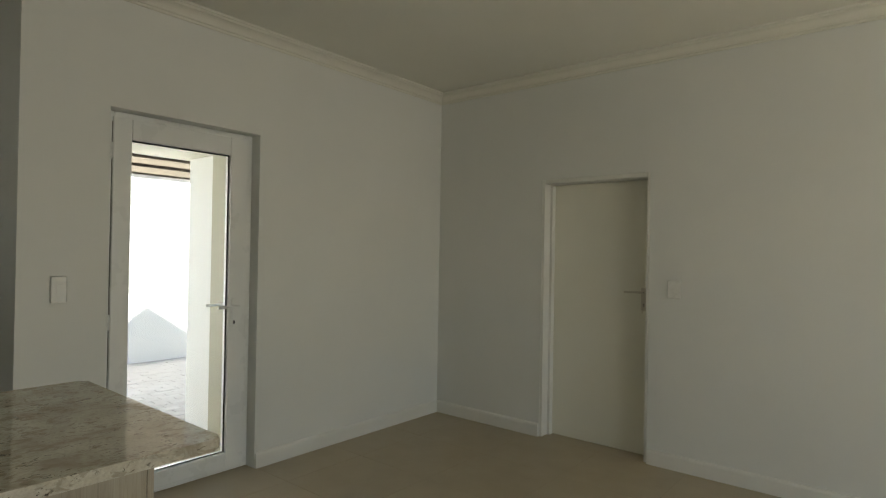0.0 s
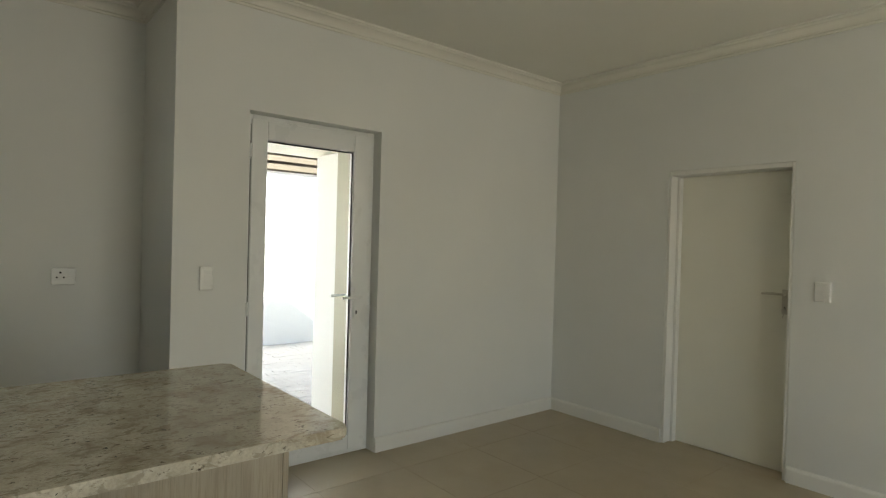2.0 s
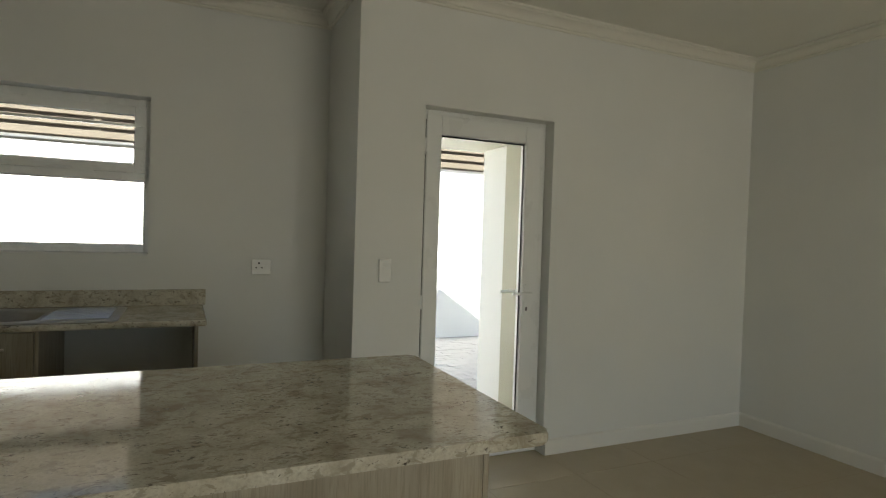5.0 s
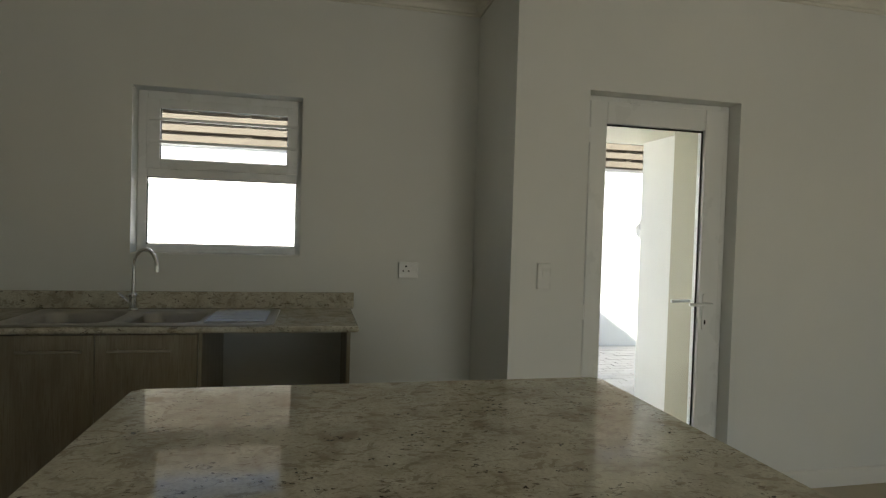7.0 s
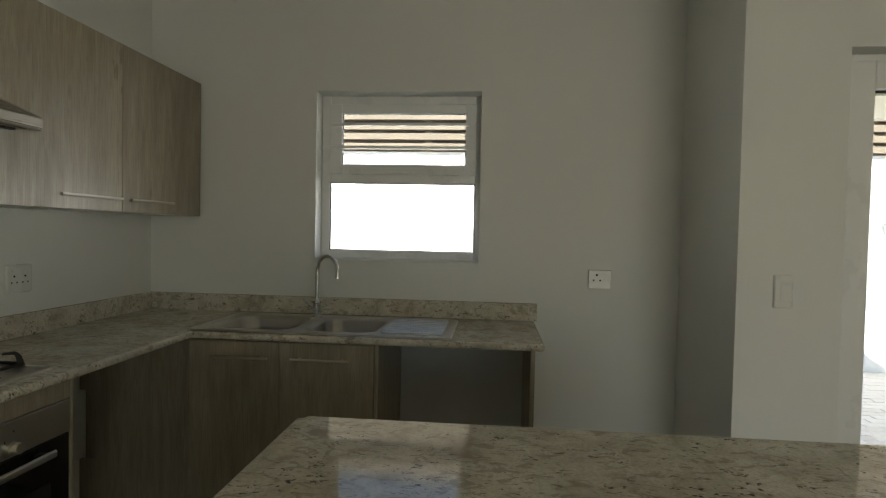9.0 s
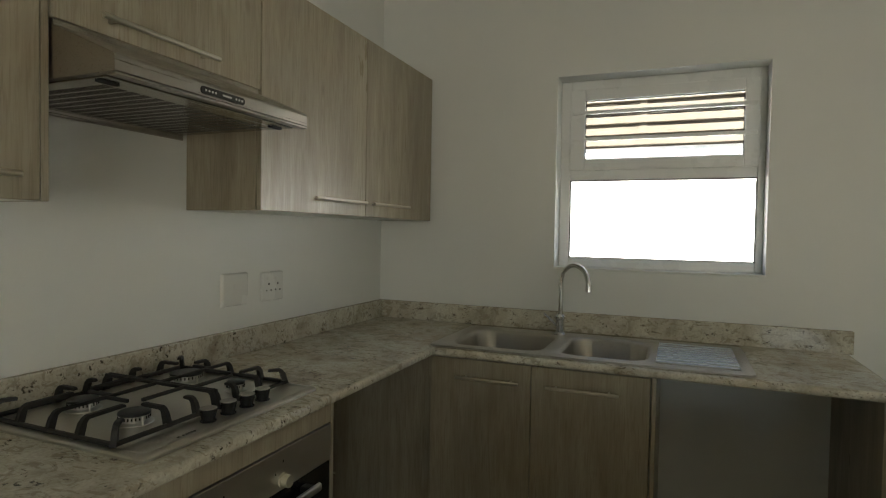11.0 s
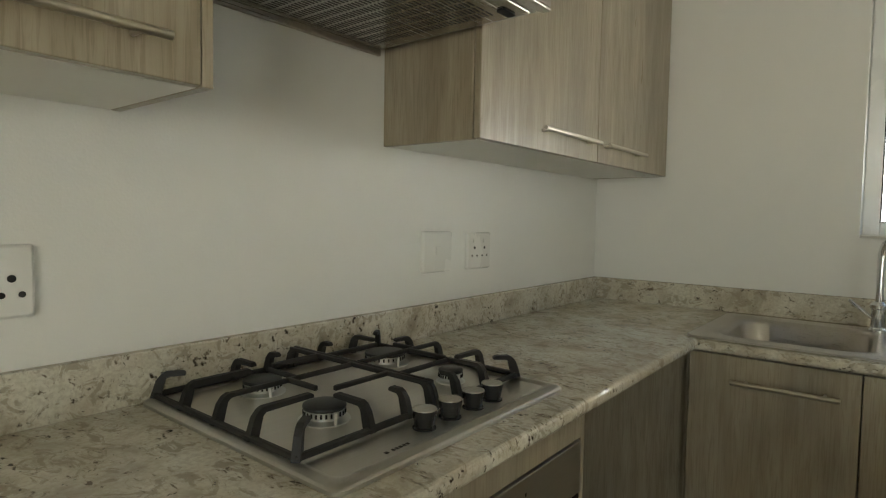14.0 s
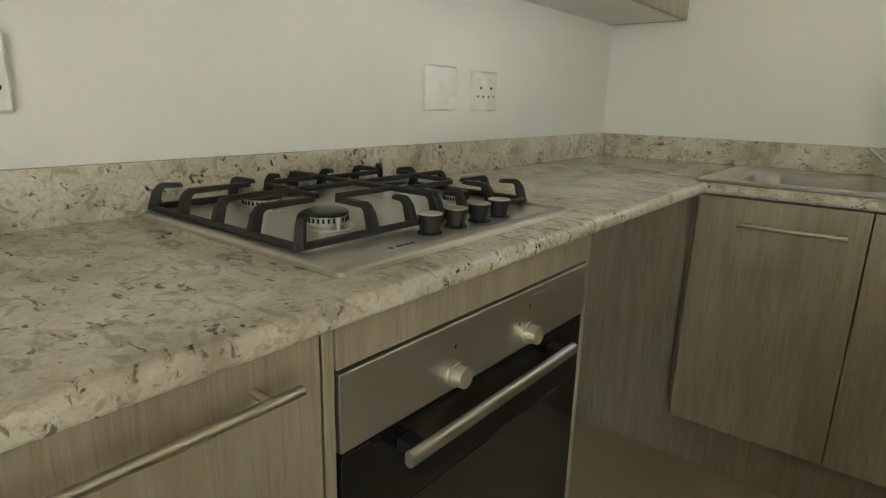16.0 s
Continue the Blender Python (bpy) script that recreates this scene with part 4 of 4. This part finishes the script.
odoor = part("oven_door", B(OX0 + 0.002, OX1 - 0.002, FH - 0.019, FH, 0.14, 0.729, bevel=0.002), OVENGLASS, oven, "black glass oven door")
part("inner_window", B(OX0 + 0.08, OX1 - 0.08, FH + 0.0002, FH + 0.0012, 0.24, 0.60), OVENIN, odoor)
bm = prism(bmesh.new(), rounded(FH + 0.030, FH + 0.044, 0.690, 0.712, 0.006, 4), "x", OX0 + 0.105, OX1 - 0.08)
part("handle", bm, STEEL, odoor, "steel bar handle", smooth=True)
for hx in (OX0 + 0.13, OX1 - 0.11):
    part("handle_post", B(hx - 0.014, hx + 0.014, FH - 0.001, FH + 0.032, 0.691, 0.709, bevel=0.004), GASKET, odoor)

# ---- island ----
island = thing("kitchen_island", (-2.1, -0.2, 0), "oak laminate kitchen island cabinet", "island")
part("front_panel", B(-1.730, -1.714, -0.77, 0.428, 0.0, CB - 0.008, bevel=0.001, segs=1), WOOD, island)
part("end_panel", B(-2.585, -1.714, 0.429, 0.445, 0.0, CB - 0.008, bevel=0.001, segs=1), WOOD, island)
part("end_panel", B(-2.585, -1.714, -0.787, -0.771, 0.0, CB - 0.008, bevel=0.001, segs=1), WOOD, island)
part("body", B(-2.565, -1.732, -0.769, 0.427, 0.1, CB - 0.009), MELAMINE, island)
for y0, y1 in ((-0.768, -0.371), (-0.368, 0.029), (0.032, 0.426)):
    d = part("door", B(-2.585, -2.567, y0, y1, 0.105, CB - 0.018, bevel=0.0015, segs=1), WOOD, island)
IT = CT - 0.007
bm = prism(bmesh.new(), rounded(-2.618, -1.683, -0.812, 0.600, 0.022, 6), "z", CB - 0.007, IT)
es = [e for e in bm.edges if abs(e.verts[0].co.z - e.verts[1].co.z) < 1e-5]
bmesh.ops.bevel(bm, geom=es, offset=0.01, segments=4, profile=0.5, affect="EDGES")
solid("island_worktop", bm, GRANITE, "polished cream speckled granite slab on the island", "countertop", smooth=True)


# ---- switches and sockets ----
def plate_bm(axis, wall, out, u0, u1, z0, z1, depth=0.012):
    """A rounded wall plate; axis is the wall's normal."""
    bm = bmesh.new()
    rings = []
    for ins, dd in ((0.0, 0.0005), (0.0, depth * 0.5), (0.0015, depth * 0.8), (0.005, depth)):
        o = rounded(u0 + ins, u1 - ins, z0 + ins, z1 - ins, 0.006, 4)
        w = wall + out * dd
        rings.append([bm.verts.new((w, p[0], p[1]) if axis == "x" else (p[0], w, p[1])) for p in o])
    for a, b in zip(rings, rings[1:]):
        for k in range(len(a)):
            bm.faces.new((a[k], a[(k + 1) % len(a)], b[(k + 1) % len(a)], b[k]))
    bm.faces.new(rings[-1])
    bm.faces.new(rings[0][::-1])
    return bm


def wall_fitting(name, axis, wall, u0, u1, z0, z1, label, category, rockers, holes, out=1):
    cx = ((u0 + u1) / 2)
    at = (wall, cx, z0) if axis == "x" else (cx, wall, z0)
    t = thing(name, at, label, category)
    face = part("cover_plate", plate_bm(axis, wall, out, u0, u1, z0, z1), PLASTIC, t, smooth=True)
    w = wall + out * 0.012
    for a, b, c, d in rockers:
        bm = prism(bmesh.new(), rounded(a, b, c, d, 0.002, 3), axis, w, w + out * 0.003)
        part("rocker", bm, PLASTIC, face)
    for hu, hz, hr in holes:
        p, q = ((w - 0.0003, hu, hz), (w + 0.0006, hu, hz)) if axis == "x" else ((hu, w - 0.0003, hz), (hu, w + 0.0006, hz))
        part("pin_hole", cyl(bmesh.new(), p, q, hr, seg=12), DARK, face)
    return t


wall_fitting("light_switch", "x", GW, 0.764, 0.836, 1.125, 1.258, "white plastic light switch beside the glass door", "switch",
             [(0.788, 0.813, 1.195, 1.22), (0.788, 0.813, 1.16, 1.185)], [])
wall_fitting("light_switch", "y", DW, -1.602, -1.515, 1.13, 1.248, "white plastic light switch beside the inner door", "switch",
             [(-1.571, -1.547, 1.18, 1.205)], [], -1)
wall_fitting("power_socket", "x", WW, 0.160, 0.280, 1.115, 1.215, "white three-pin wall socket with switch", "socket",
             [(0.235, 0.262, 1.18, 1.196)], [(0.205, 1.188, 0.006), (0.188, 1.16, 0.005), (0.222, 1.16, 0.005)])
wall_fitting("isolator_switch", "y", HW, -3.25, -3.118, 1.115, 1.235, "white square isolator switch above the counter", "switch",
             [(-3.196, -3.172, 1.168, 1.192)], [])
hs = []
for cx in (-3.366, -3.42):
    hs += [(cx, 1.182, 0.0045), (cx - 0.013, 1.157, 0.0035), (cx + 0.013, 1.157, 0.0035)]
wall_fitting("power_socket", "y", HW, -3.456, -3.329, 1.114, 1.23, "white double wall socket above the counter", "socket",
             [(-3.376, -3.356, 1.198, 1.21), (-3.43, -3.41, 1.198, 1.21)], hs)
wall_fitting("power_socket", "y", HW, -2.191, -2.065, 1.108, 1.222, "white double wall socket beside the hob", "socket",
             [(-2.174, -2.146, 1.185, 1.2), (-2.116, -2.088, 1.185, 1.2)],
             [(-2.16, 1.17, 0.006), (-2.147, 1.145, 0.005), (-2.173, 1.145, 0.005), (-2.102, 1.17, 0.006), (-2.089, 1.145, 0.005), (-2.115, 1.145, 0.005)])

# ---- floor tiles ----
floor = solid("floor", B(WW, EW, HW, DW, -0.12, -0.0015), GROUT, "beige porcelain floor tiles with thin joints", "floor", "structure")
T, GAP = 0.6, 0.002
x = -3.263 - T * 2
while x < EW:
    y = 1.329 - T * 6
    while y < DW:
        a0, a1, c0, c1 = max(x + GAP / 2, WW), min(x + T - GAP / 2, EW), max(y + GAP / 2, HW), min(y + T - GAP / 2, DW)
        if a1 - a0 > 0.02 and c1 - c0 > 0.02:
            if a0 < GW and c1 > RET:
                if c0 >= RET:
                    a0 = max(a0, GW)
            if a1 - a0 > 0.02:
                part("tile", B(a0, a1, c0, c1, -0.0014, 0.0, bevel=0.0004, segs=1), TILE, floor)
        y += T
    x += T

# ---- courtyard pavers ----
yard = solid("pavement", B(NX + 0.001, GO - 0.01, -6, 9, -0.139, -0.0845), JOINT, "grey brick paved courtyard between the houses", "paving", "structure")
pm = finish(box(bmesh.new(), 0, 0.212, 0, 0.102, 0, 0.03, 0.004, 1), "paver", PAVER)
rest = bmesh.new()
random.seed(4)
n = 0
for j in range(37):
    for i in range(26):
        px = GO - 0.12 - (j + 1) * 0.108
        py = 0.9 + i * 0.218 + (0.109 if j % 2 else 0)
        dz = random.uniform(-0.0025, 0.0025)
        if px < NX:
            continue
        if 1.3 < py < 4.6 and n < 290 and j > 3:
            ob = new("paver", pm)
            ob.parent = yard
            ob.matrix_basis = pose(px + 0.102, py, -0.1095 + dz, 0, 0, 90)
            n += 1
        else:
            box(rest, px, px + 0.102, py, py + 0.212, -0.1095 + dz, -0.0795 + dz)
ob = part("pavers", rest, PAVER, yard)
tagged(ob, kind="stuff")
